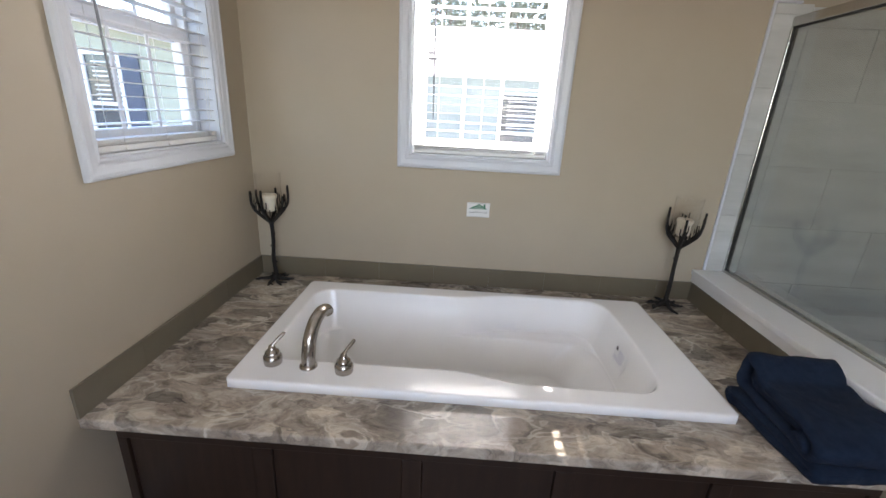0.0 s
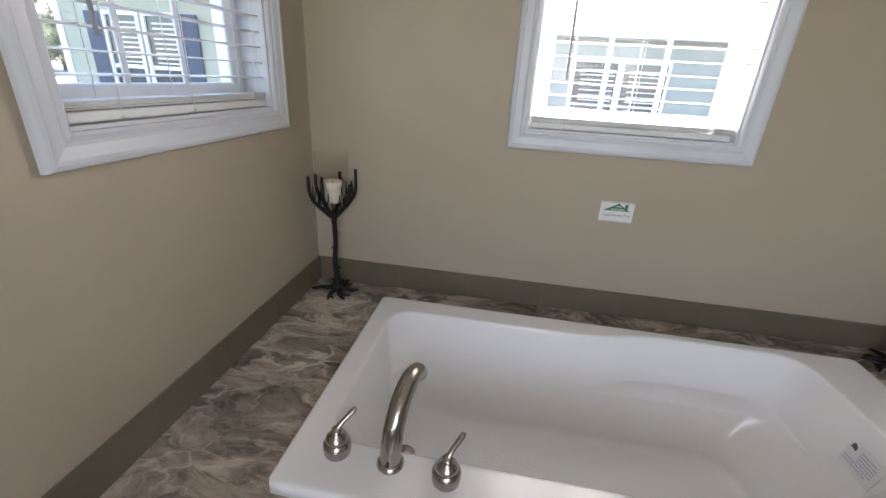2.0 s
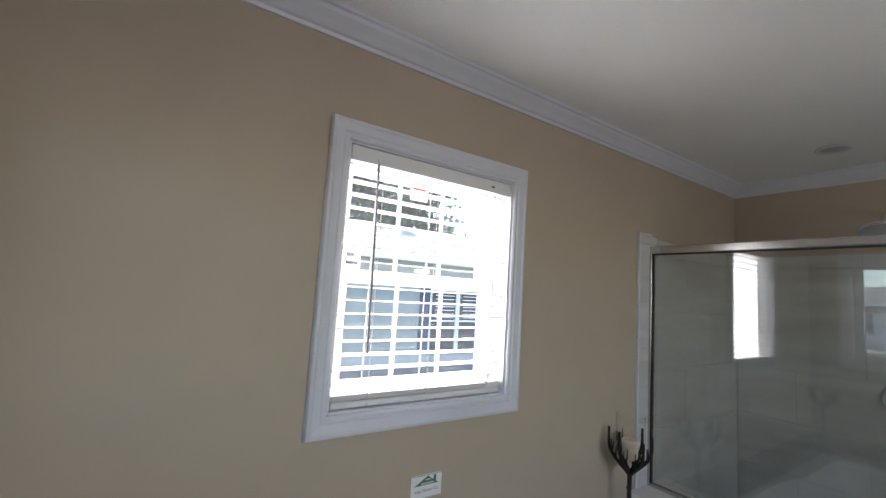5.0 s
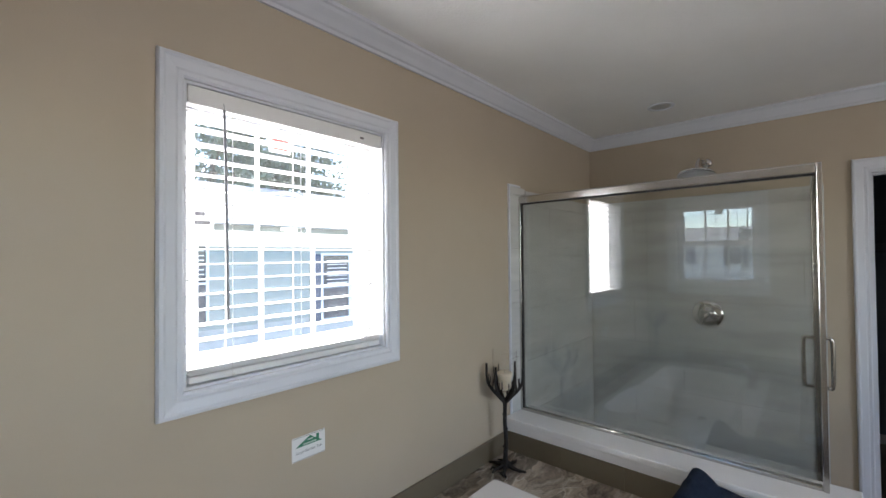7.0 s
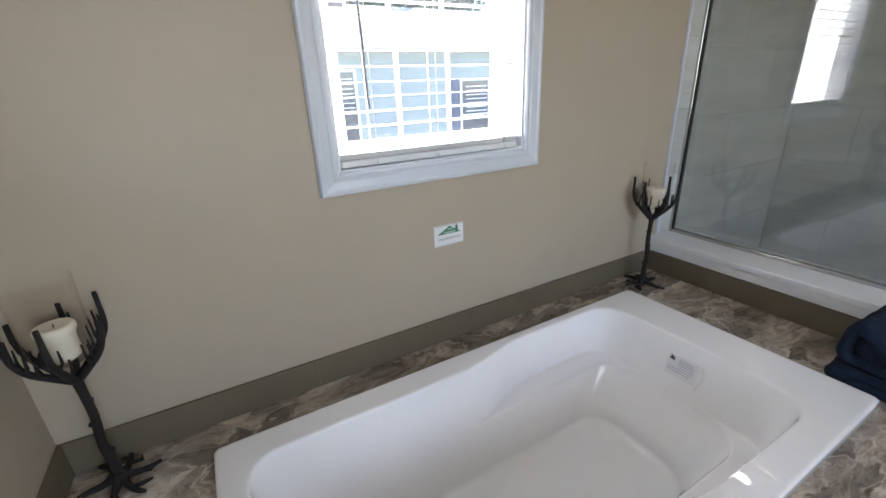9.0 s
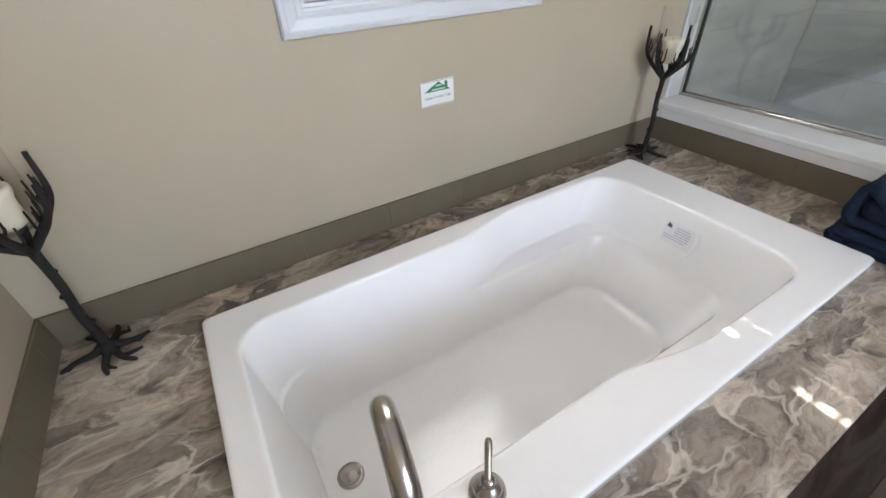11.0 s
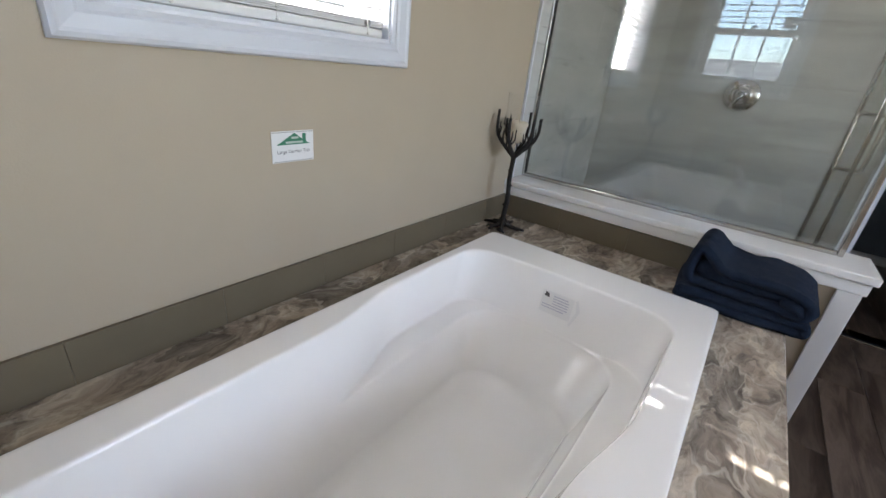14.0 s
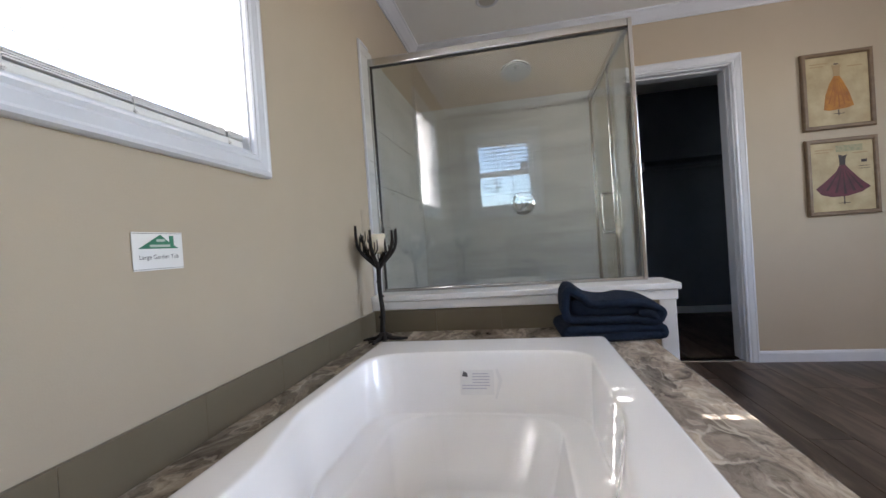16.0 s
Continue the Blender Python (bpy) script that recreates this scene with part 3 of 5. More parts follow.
def make_blind(name, m, opening, wand_x, wand_z, notch_x):
    """A lowered white faux-wood blind with open slats; local y points outdoors."""
    x0, x1, z0, z1 = opening
    x0, x1 = x0 + 0.012, x1 - 0.012
    b = new(name)
    b.matrix_basis = m
    tagged(b, "white faux-wood venetian blind, lowered with slats open", "window blind", group="blinds at the windows")
    part("valance", box((x0, 0.001, z1 - 0.058), (x1, 0.010, z1 - 0.010), 0.003), SLAT, b)
    part("headrail", box((x0 + 0.004, 0.0115, z1 - 0.050), (x1 - 0.004, 0.062, z1 - 0.011), 0.002), SLAT, b)
    pitch, yc, dep = 0.042, 0.037, 0.025

    def slat_mesh():
        # plan outline of one slat with the cord notches cut into both long edges; the notch_x cut is oversized to let
        # sun spots through
        bm = bmesh.new()
        top, bot = [], []
        cuts = [(x0 + 0.004, dep)]
        for c, hw, nd in [(x0 + 0.118, 0.003, 0.021), ((x0 + x1) / 2, 0.003, 0.021), (notch_x, 0.009, 0.008)]:
            cuts += [(c - hw, dep), (c - hw, nd), (c + hw, nd), (c + hw, dep)]
        cuts.append((x1 - 0.004, dep))
        for x, d in cuts:
            for sgn, z, row in ((-1, 0.0, bot), (1, 0.0, bot), (-1, 0.0028, top), (1, 0.0028, top)):
                crown = 0.0022 * (1 - (d / dep) ** 2)
                row.append(bm.verts.new((x, sgn * d, z + crown)))
        for i in range(len(cuts) - 1):
            if abs(cuts[i][0] - cuts[i + 1][0]) < 1e-6:
                continue
            a, c = 2 * i, 2 * i + 2
            bm.faces.new((top[a], top[c], top[c + 1], top[a + 1]))
            bm.faces.new((bot[a], bot[a + 1], bot[c + 1], bot[c]))
            bm.faces.new((bot[a], bot[c], top[c], top[a]))
            bm.faces.new((bot[a + 1], top[a + 1], top[c + 1], bot[c + 1]))
        bm.faces.new((bot[0], top[0], top[1], bot[1]))
        bm.faces.new((bot[-2], bot[-1], top[-1], top[-2]))
        bmesh.ops.recalc_face_normals(bm, faces=bm.faces)
        return bm

    rng = random.Random(7)
    first = part("slat", slat_mesh(), SLAT, b)
    z = z1 - 0.075
    first.matrix_basis = pose(0, yc, z, 1.5)
    zs = [z]
    while z - pitch > z0 + 0.050:
        z -= pitch
        again(first, b, pose(rng.uniform(-0.0015, 0.0015), yc, z, rng.uniform(-0.5, 3.0)))
        zs.append(z)
    for k in range(4):
        again(first, b, pose(rng.uniform(-0.003, 0.003), yc, z0 + 0.034 + 0.0042 * k, rng.uniform(-1, 1)))
    part("bottom_rail", box((x0 + 0.004, yc - dep, z0 + 0.010), (x1 - 0.004, yc + dep, z0 + 0.031), 0.005), SLAT, b)
    for cx in (x0 + 0.118, (x0 + x1) / 2, notch_x):
        for yy in (yc - dep - 0.001, yc + dep + 0.001):
            part("ladder_cord", tube([(cx, yy, z0 + 0.02), (cx, yy, z1 - 0.055)], [0.0011, 0.0011], 6), CORD, b)
        part("cord_knot", lathe([(0.002, -0.004), (0.005, 0.0), (0.002, 0.004)], 8, at=(cx, yc - dep - 0.004, z0 + 0.016)), CORD, b)
    wd = part("tilt_wand", tube([(wand_x, -0.006, z1 - 0.06), (wand_x + 0.004, -0.010, (z1 + wand_z) / 2), (wand_x + 0.008, -0.012, wand_z)], [0.0042, 0.0042, 0.0045], 6), WAND, b, "grey plastic tilt wand")
    part("wand_hook", tube(smooth_path([(wand_x, 0.012, z1 - 0.045), (wand_x, 0.002, z1 - 0.040), (wand_x, -0.006, z1 - 0.052), (wand_x, -0.006, z1 - 0.062)], 4), [0.0015] * 13, 6), CHROME, wd)
    part("lift_cord", tube(smooth_path([(x1 - 0.06, 0.0, z1 - 0.05), (x1 - 0.062, -0.003, 1.7), (x1 - 0.058, -0.004, z0 + 0.10)], 4), [0.0012] * 9, 6), CORD, b)
    part("valance_clip", box((x1 - 0.10, -0.002, z1 - 0.040), (x1 - 0.085, 0.0008, z1 - 0.034), 0.0005), DARK, b)
    return b


EYE3 = Matrix.Identity(4)
TURN_W = pose(0, 0, 0, 0, 0, 90)
window_1 = make_window("window_1", EYE3, N_WIN, 1.618, [(1.145, 1.945, 0.075, 0.055, True), (0.895, 1.69, 0.075, 0.10, False)])
window_2 = make_window("window_2", TURN_W, W_WIN, 1.655, [(-0.80, 1.735, 0.09, 0.08, False), (-0.60, 1.95, 0.06, 0.05, False)])
# unseen casing and frame added round the fill lamp's opening
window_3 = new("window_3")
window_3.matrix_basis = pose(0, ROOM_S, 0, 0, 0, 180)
tagged(window_3, "wide white window, unseen, added around the fill light", "window", kind="structure")
part("casing", casing(*FILL_WIN, CASING), TRIM, window_3)
part("window_frame", casing(FILL_WIN[0] + 0.05, FILL_WIN[1] - 0.05, FILL_WIN[2] + 0.05, FILL_WIN[3] - 0.05, ((0.0, -0.07), (0.049, -0.07), (0.049, -0.15), (0.0, -0.15), (0.0, -0.07))), VINYL, window_3)
make_blind("window_blind", EYE3, N_WIN, 0.915, 1.385, 1.428)
make_blind("window_blind", TURN_W, W_WIN, -0.832, 1.405, -0.315)

# closet doorway trim
door_1 = new("door_1")
door_1.matrix_basis = pose(ROOM_E, 0, 0, 0, 0, -90)
tagged(door_1, "white cased opening to a dark closet", "doorway", kind="structure")
dy0, dy1 = -DOOR[1], -DOOR[0]
part("door_casing", casing(dy0, dy1, 0.001, DOOR[3], CASING, open_bottom=True), TRIM, door_1)
part("door_jamb", casing(dy0 + 0.012, dy1 - 0.012, 0.001, DOOR[3] - 0.012, ((0.0, 0.0), (0.0115, 0.0), (0.0115, -0.16), (0.0, -0.16), (0.0, -0.075), (-0.010, -0.075), (-0.010, -0.045), (0.0, -0.045), (0.0, 0.0)), open_bottom=True), TRIM, door_1)
part("threshold", box((dy0 + 0.013, 0.01, 0.001), (dy1 - 0.013, 0.05, 0.008), 0.003), ALU, door_1)

shelf = thing("closet_shelf", (CL_E - 0.2, -2.0, 1.62), "closet shelf with a hanging rod under it, darkness put into the colour", "shelf")
# board and rod share the darkened closet colour
part("board", box((-0.15, -1.0, 0.0), (0.19, 1.0, 0.018), 0.003), CLOSET_DIM, shelf)
part("rod", tube([(0.0, -1.0, -0.07), (0.0, 1.0, -0.07)], [0.014, 0.014], 12), CLOSET_DIM, shelf)
for yb in (-0.99, 0.0, 0.97):
    part("bracket", box((-0.13, yb, -0.09), (0.19, yb + 0.012, -0.001)), TRIM, shelf)

# ---- tub deck ----
DECK_Z, DECK_S, PONY_W = 0.522, -1.172, 2.350
TUB = (0.337, 2.010, -0.990, -0.152)
tub_deck = thing("tub_deck", (PONY_W / 2, DECK_S / 2, DECK_Z - 0.034), "polished taupe and cream swirled marble tub deck", "counter")
deck = holed_wall(0.001, PONY_W - 0.001, DECK_S + 0.022, -0.001, [(TUB[0] + 0.03, TUB[1] - 0.03, TUB[2] + 0.03, TUB[3] - 0.03)], 0.034)
bmesh.ops.transform(deck, matrix=Matrix(((1, 0, 0, -PONY_W / 2), (0, 0, 1, -DECK_S / 2), (0, -1, 0, 0.034), (0, 0, 0, 1))), verts=deck.verts)
bmesh.ops.recalc_face_normals(deck, faces=deck.faces)
part("slab", deck, STONE, tub_deck)
h2 = DECK_S / 2
part("front_edge", extrude_profile([(h2 + 0.0219, 0.034), (h2 + 0.006, 0.034), (h2 + 0.002, 0.0325), (h2, 0.028), (h2, 0.002), (h2 + 0.002, -0.002), (h2 + 0.006, -0.003), (h2 + 0.0219, -0.003)], "x", 0.001 - PONY_W / 2, PONY_W / 2 - 0.001), STONE, tub_deck)

surround = thing("tub_surround", (1.2, -1.13, 0.0), "dark espresso wood panelled tub surround under the marble deck", "cabinet")
DZ = DECK_Z - 0.034
part("carcass", box((-1.13, 0.014, 0.08), (1.149, 0.03, DZ - 0.001)), ESPRESSO, surround)
part("toe_kick", box((-1.13, 0.05, 0.001), (1.149, 0.065, 0.079)), ESPRESSO, surround)
part("top_rail", box((-1.13, -0.006, DZ - 0.06), (1.149, 0.0135, DZ - 0.001), 0.002), ESPRESSO, surround)
part("bottom_rail", box((-1.13, -0.006, 0.08), (1.149, 0.0135, 0.14), 0.002), ESPRESSO, surround)
edges = [-1.13, -0.68, -0.22, 0.24, 0.70, 1.149]
for i, xe in enumerate(edges):
    lo, hi = max(-1.13, xe - 0.03), min(1.149, xe + 0.03)
    part("stile", box((lo, -0.006, 0.141), (hi, 0.0135, DZ - 0.061), 0.002), ESPRESSO, surround)
for a, b in zip(edges, edges[1:]):
    part("panel", box((a + 0.031, 0.003, 0.142), (b - 0.031, 0.0135, DZ - 0.062), 0.002), ESPRESSO, surround)

# ---- bathtub ----
YC = -0.548


def tub_ring(level, n=44):
    """One closed level of the basin. level: z, left x, right x, bulge of the right end, corner radius, half width left part, half width right part."""
    z, xl, xr, bulge, rad, ha, hb = level
    pts = []

    def half(x):
        t = min(1, max(0, (x - 1.06) / 0.32))
        return ha + (hb - ha) * t * t * (3 - 2 * t)

    def put(x, s):
        pts.append((x, YC + s * half(x), z))

    # back side left to right, right end, front side right to left, left end
    xs = [xl + rad + (xr - xl - 2 * rad) * i / (n * 2) for i in range(n * 2 + 1)]
    for x in xs:
        put(x, 1)
    h = half(xr) - rad
    for i in range(1, 12):
        a = math.pi / 2 * (1 - i / 12)
        pts.append((xr - rad + rad * math.cos(a) + bulge * (1 - abs(h + rad * math.sin(a)) / (h + rad)) * 0.5, YC + h + rad * math.sin(a), z))
    for i in range(n // 2 + 1):
        y = h * (1 - 2 * i / (n // 2))
        pts.append((xr + bulge * (1 - (y / (h + rad)) ** 2) - bulge * (1 - (h / (h + rad)) ** 2) * 0.35, YC + y, z))
    for i in range(1, 12):
        a = -math.pi / 2 * i / 12
        pts.append((xr - rad + rad * math.cos(a) + bulge * (1 - abs(-h + rad * math.sin(a)) / (h + rad)) * 0.5, YC - h + rad * math.sin(a), z))
    for x in xs[::-1]:
        put(x, -1)
    h = half(xl) - rad
    for i in range(1, 12):
        a = math.pi / 2 * i / 12
        pts.append((xl + rad - rad * math.sin(a), YC - h - rad * math.cos(a), z))
    for i in range(n // 2 + 1):
        pts.append((xl, YC - h + 2 * h * i / (n // 2), z))
    for i in range(1, 12):
        a = math.pi / 2 * i / 12
        pts.append((xl + rad - rad * math.cos(a), YC + h + rad * math.sin(a), z))
    return pts


RIM = 0.557
LEVELS = [
    (RIM, 0.386, 1.834, 0.020, 0.104, 0.324, 0.376), (RIM, 0.3935, 1.8265, 0.020, 0.098, 0.3165, 0.3685),
    (RIM, 0.4005, 1.8195, 0.020, 0.094, 0.3095, 0.3615), (RIM - 0.001, 0.4035, 1.8165, 0.020, 0.092, 0.3065, 0.3585),
    (RIM - 0.0035, 0.4062, 1.8138, 0.020, 0.091, 0.3038, 0.3558), (RIM - 0.008, 0.4083, 1.8117, 0.020, 0.090, 0.3017, 0.3537), (RIM - 0.016, 0.4098, 1.8095, 0.020, 0.090, 0.3002, 0.3522),
    (0.48, 0.4208, 1.7904, 0.016, 0.092, 0.2811, 0.345), (0.41, 0.4333, 1.7684, 0.016, 0.094, 0.2593, 0.34), (0.3835, 0.4381, 1.7601, 0.016, 0.095, 0.251, 0.338),
    (0.379, 0.4389, 1.7587, 0.016, 0.096, 0.2496, 0.337), (0.3765, 0.4394, 1.7579, 0.016, 0.1, 0.2488, 0.334), (0.375, 0.4396, 1.7574, 0.016, 0.106, 0.2484, 0.3285), (0.3725, 0.4401, 1.7567, 0.016, 0.118, 0.2476, 0.266),
    (0.3705, 0.4404, 1.756, 0.016, 0.118, 0.2469, 0.2575), (0.367, 0.4411, 1.7549, 0.016, 0.118, 0.2459, 0.2535),
    (0.36, 0.4423, 1.7527, 0.016, 0.117, 0.2437, 0.2515), (0.333, 0.4472, 1.7277, 0.014, 0.1156, 0.2352, 0.2415), (0.306, 0.452, 1.7027, 0.012, 0.1142, 0.2268, 0.2315),
    (0.279, 0.4569, 1.6777, 0.01, 0.1128, 0.2184, 0.2215), (0.252, 0.4617, 1.6527, 0.008, 0.1114, 0.2099, 0.2112), (0.225, 0.4666, 1.6277, 0.006, 0.11, 0.2015, 0.1995),
    (0.2145, 0.468, 1.6243, 0.0055, 0.11, 0.2001, 0.1981), (0.2058, 0.4722, 1.6181, 0.005, 0.11, 0.1959, 0.1939), (0.1991, 0.4789, 1.6094, 0.0045, 0.11, 0.1892, 0.1872),
    (0.1943, 0.4876, 1.5987, 0.004, 0.11, 0.1805, 0.1785), (0.1915, 0.4977, 1.5866, 0.0035, 0.11, 0.1704, 0.1684), (0.1905, 0.5086, 1.5737, 0.003, 0.11, 0.1595, 0.1575),
    (0.1893, 0.5586, 1.5237, 0.002, 0.09, 0.1195, 0.1175), (0.1883, 0.66, 1.42, 0, 0.06, 0.085, 0.085), (0.1877, 0.8, 1.3, 0, 0.03, 0.045, 0.045),
]
bathtub = thing("bathtub", ((TUB[0] + TUB[1]) / 2, (TUB[2] + TUB[3]) / 2, DECK_Z), "glossy white acrylic drop-in garden tub with moulded armrests", "bathtub")
org = Vector(bathtub.matrix_basis.translation)
bm = bmesh.new()
rings = [[bm.verts.new(Vector(p) - org) for p in tub_ring(l)] for l in LEVELS]
for a, b in zip(rings, rings[1:]):
    for i in range(len(a)):
        j = (i + 1) % len(a)
        bm.faces.new((a[i], a[j], b[j], b[i]))
bm.faces.new(rings[-1])
# flat rim out to the rounded rectangular edge, then the lip down to the deck
x0, x1, y0, y1 = TUB
prev = rings[0]
base = tub_ring(LEVELS[0])
for off, zz in ((0.014, RIM), (0.006, RIM), (0.0015, RIM - 0.0025), (0.0, RIM - 0.007), (0.0, DECK_Z + 0.003), (0.004, DECK_Z + 0.0005)):
    ring = []
    r = 0.016
    for p in base:
        # stretch the basin's outline to the outer rectangle
        cx, cy = (0.398 + 1.822) / 2, YC
        ux, uy = (p[0] - cx) / 0.712, (p[1] - cy) / (0.312 if p[0] < 1.06 else 0.312 + 0.052 * min(1, max(0, (p[0] - 1.06) / 0.32)))
        k = 1 / max(abs(ux), abs(uy), 1e-6)
        ux, uy = max(-1, min(1, ux * k)), max(-1, min(1, uy * k))
        qx = (x0 + x1) / 2 + ux * ((x1 - x0) / 2 - off)
        qy = (y0 + y1) / 2 + uy * ((y1 - y0) / 2 - off)
        ex, ey = (x1 - x0) / 2 - off - r, (y1 - y0) / 2 - off - r
        dx, dy = qx - (x0 + x1) / 2, qy - (y0 + y1) / 2
        if abs(dx) > ex and abs(dy) > ey:
            vx, vy = abs(dx) - ex, abs(dy) - ey
            q = r / math.hypot(vx, vy)
            dx, dy = math.copysign(ex + vx * min(1, q), dx), math.copysign(ey + vy * min(1, q), dy)
        ring.append(bm.verts.new(Vector(((x0 + x1) / 2 + dx, (y0 + y1) / 2 + dy, zz)) - org))
    for i in range(len(ring)):
        j = (i + 1) % len(ring)
        bm.faces.new((ring[i], ring[j], prev[j], prev[i]))
    prev = ring
bmesh.ops.recalc_face_normals(bm, faces=bm.faces)
bmesh.ops.reverse_faces(bm, faces=[f for f in bm.faces]) if sum(f.normal.z for f in bm.faces) < 0 else None
shell = part("basin", bm, ACRYLIC, bathtub, smooth=True)
# raised anti-slip dots on the basin's floor
bm = bmesh.new()
rng = random.Random(31)
for iy in range(-13, 14):
    for ix in range(-17, 18):
        gx, gy = ix * 0.0115 + (0.0057 if iy % 2 else 0.0), iy * 0.0105
        if (gx / 0.19) ** 2 + (gy / 0.12) ** 2 > 1 or rng.random() < 0.06:
            continue
        c = Vector((0.83 + gx + rng.uniform(-0.002, 0.002), -0.548 + gy + rng.uniform(-0.002, 0.002), 0.1877)) - org
        turn, big = rng.uniform(0, 3.14), rng.uniform(0.8, 1.25)
        ringv = [[bm.verts.new(c + Vector((big * r * (1.4 * math.cos(a) * math.cos(turn) - math.sin(a) * math.sin(turn)), big * r * (1.4 * math.cos(a) * math.sin(turn) + math.sin(a) * math.cos(turn)), h)))
                  for a in [k * math.tau / 6 for k in range(6)]] for r, h in ((0.0036, 0.0), (0.0022, 0.0010))]
        top = bm.verts.new(c + Vector((0, 0, 0.0013)))
        for k in range(6):
            n = (k + 1) % 6
            bm.faces.new((ringv[0][k], ringv[0][n], ringv[1][n], ringv[1][k]))
            bm.faces.new((ringv[1][k], ringv[1][n], top))
part("grip_texture", bm, ACRYLIC, bathtub, "raised anti-slip dots moulded in the tub floor", smooth=True)
drain = part("drain", lathe([(0.036, 0.0), (0.036, 0.003), (0.030, 0.005), (0.024, 0.005), (0.024, 0.009), (0.028, 0.012), (0.026, 0.016), (0.0, 0.019)], 28), NICKEL, bathtub, "brushed nickel drain stopper", smooth=True)
drain.location = Vector((0.535, -0.548, 0.1893)) - org
stick = part("warning_label", flat([(-0.045, -0.032), (0.045, -0.032), (0.045, 0.032), (-0.045, 0.032)], 0.0, 0.001), CARD, bathtub, "white printed warning label with a lifted corner")
stick.matrix_basis = Matrix.Translation(Vector((1.794, -0.550, 0.466)) - org) @ pose(0, 0, 0, 0, 0, -90) @ pose(0, 0, 0, -11, 0, 0) @ Matrix.Scale(1.22, 4)
for k in range(6):
    zc, w = 0.022 - 0.0075 * k, (0.030, 0.034, 0.034, 0.033, 0.034, 0.025)[k]
    part("print", flat([(-0.012 if k < 4 else -0.04, zc - 0.0013), (w, zc - 0.0013), (w, zc + 0.0013), (-0.012 if k < 4 else -0.04, zc + 0.0013)], -0.0008, 0.0007), BLUEINK, stick)
part("mark", flat([(-0.040, 0.016), (-0.024, 0.014), (-0.026, 0.024), (-0.036, 0.029)], -0.0008, 0.0007), INK, stick)
part("peeled_edge", flat([(0.046, -0.040), (0.052, -0.042), (0.068, 0.006), (0.056, 0.036), (0.050, 0.032), (0.058, 0.004)], -0.004, 0.001), CARD, stick)

# ---- tub faucet: spout and two lever valves on the rim ----
spout = thing("tub_spout", (0.583, -0.888, RIM), "brushed nickel arched tub spout on the white rim", "faucet")
path = smooth_path([(0, 0, 0.0), (0.001, 0.004, 0.05), (0.004, 0.018, 0.100), (0.010, 0.052, 0.142), (0.018, 0.096, 0.161), (0.025, 0.136, 0.154), (0.029, 0.153, 0.135)], 7)
rad = [0.0245 - 0.0040 * i / (len(path) - 1) for i in range(len(path))]
rad[-1] *= 0.8
part("arm", tube(path, rad, 20), NICKEL, spout, smooth=True)
part("base_ring", lathe([(0.031, 0.0), (0.031, 0.004), (0.027, 0.008), (0.0255, 0.012), (0.0, 0.012)], 28), NICKEL, spout, smooth=True)
part("set_screw", lathe([(0.004, -0.0275), (0.004, -0.022)], 12, "y", (0, 0, 0.022)), DARK, spout)


def lever_valve(at, swing):
    v = thing("faucet_handle", at, "brushed nickel lever handle beside the tub spout", "faucet handle", "tub faucet handles", rz=swing)
    body = part("body", lathe([(0.030, 0.0), (0.031, 0.003), (0.031, 0.012), (0.0325, 0.018), (0.0315, 0.028), (0.027, 0.034), (0.025, 0.036), (0.026, 0.040), (0.023, 0.047), (0.0155, 0.054), (0.012, 0.060), (0.0105, 0.068), (0.0, 0.070)], 32), NICKEL, v, smooth=True)
    part("lever", tube(smooth_path([(0, 0, 0.056), (0.002, 0.002, 0.066), (0.009, 0.009, 0.078), (0.023, 0.023, 0.092), (0.035, 0.035, 0.104)], 5),
                       [0.0085, 0.0085, 0.0085, 0.0085, 0.0082, 0.008, 0.0076, 0.0072, 0.0068, 0.0064, 0.0062, 0.006, 0.0062, 0.0064, 0.0066, 0.0068, 0.0068, 0.0068, 0.0066, 0.006, 0.003], 14), NICKEL, v, smooth=True)
    part("groove", lathe([(0.0255, 0.0345), (0.0262, 0.036), (0.0255, 0.0375)], 24), DARK, body)
    return v


lever_valve((0.455, -0.882, RIM), 0)
lever_valve((0.713, -0.903, RIM), 8)


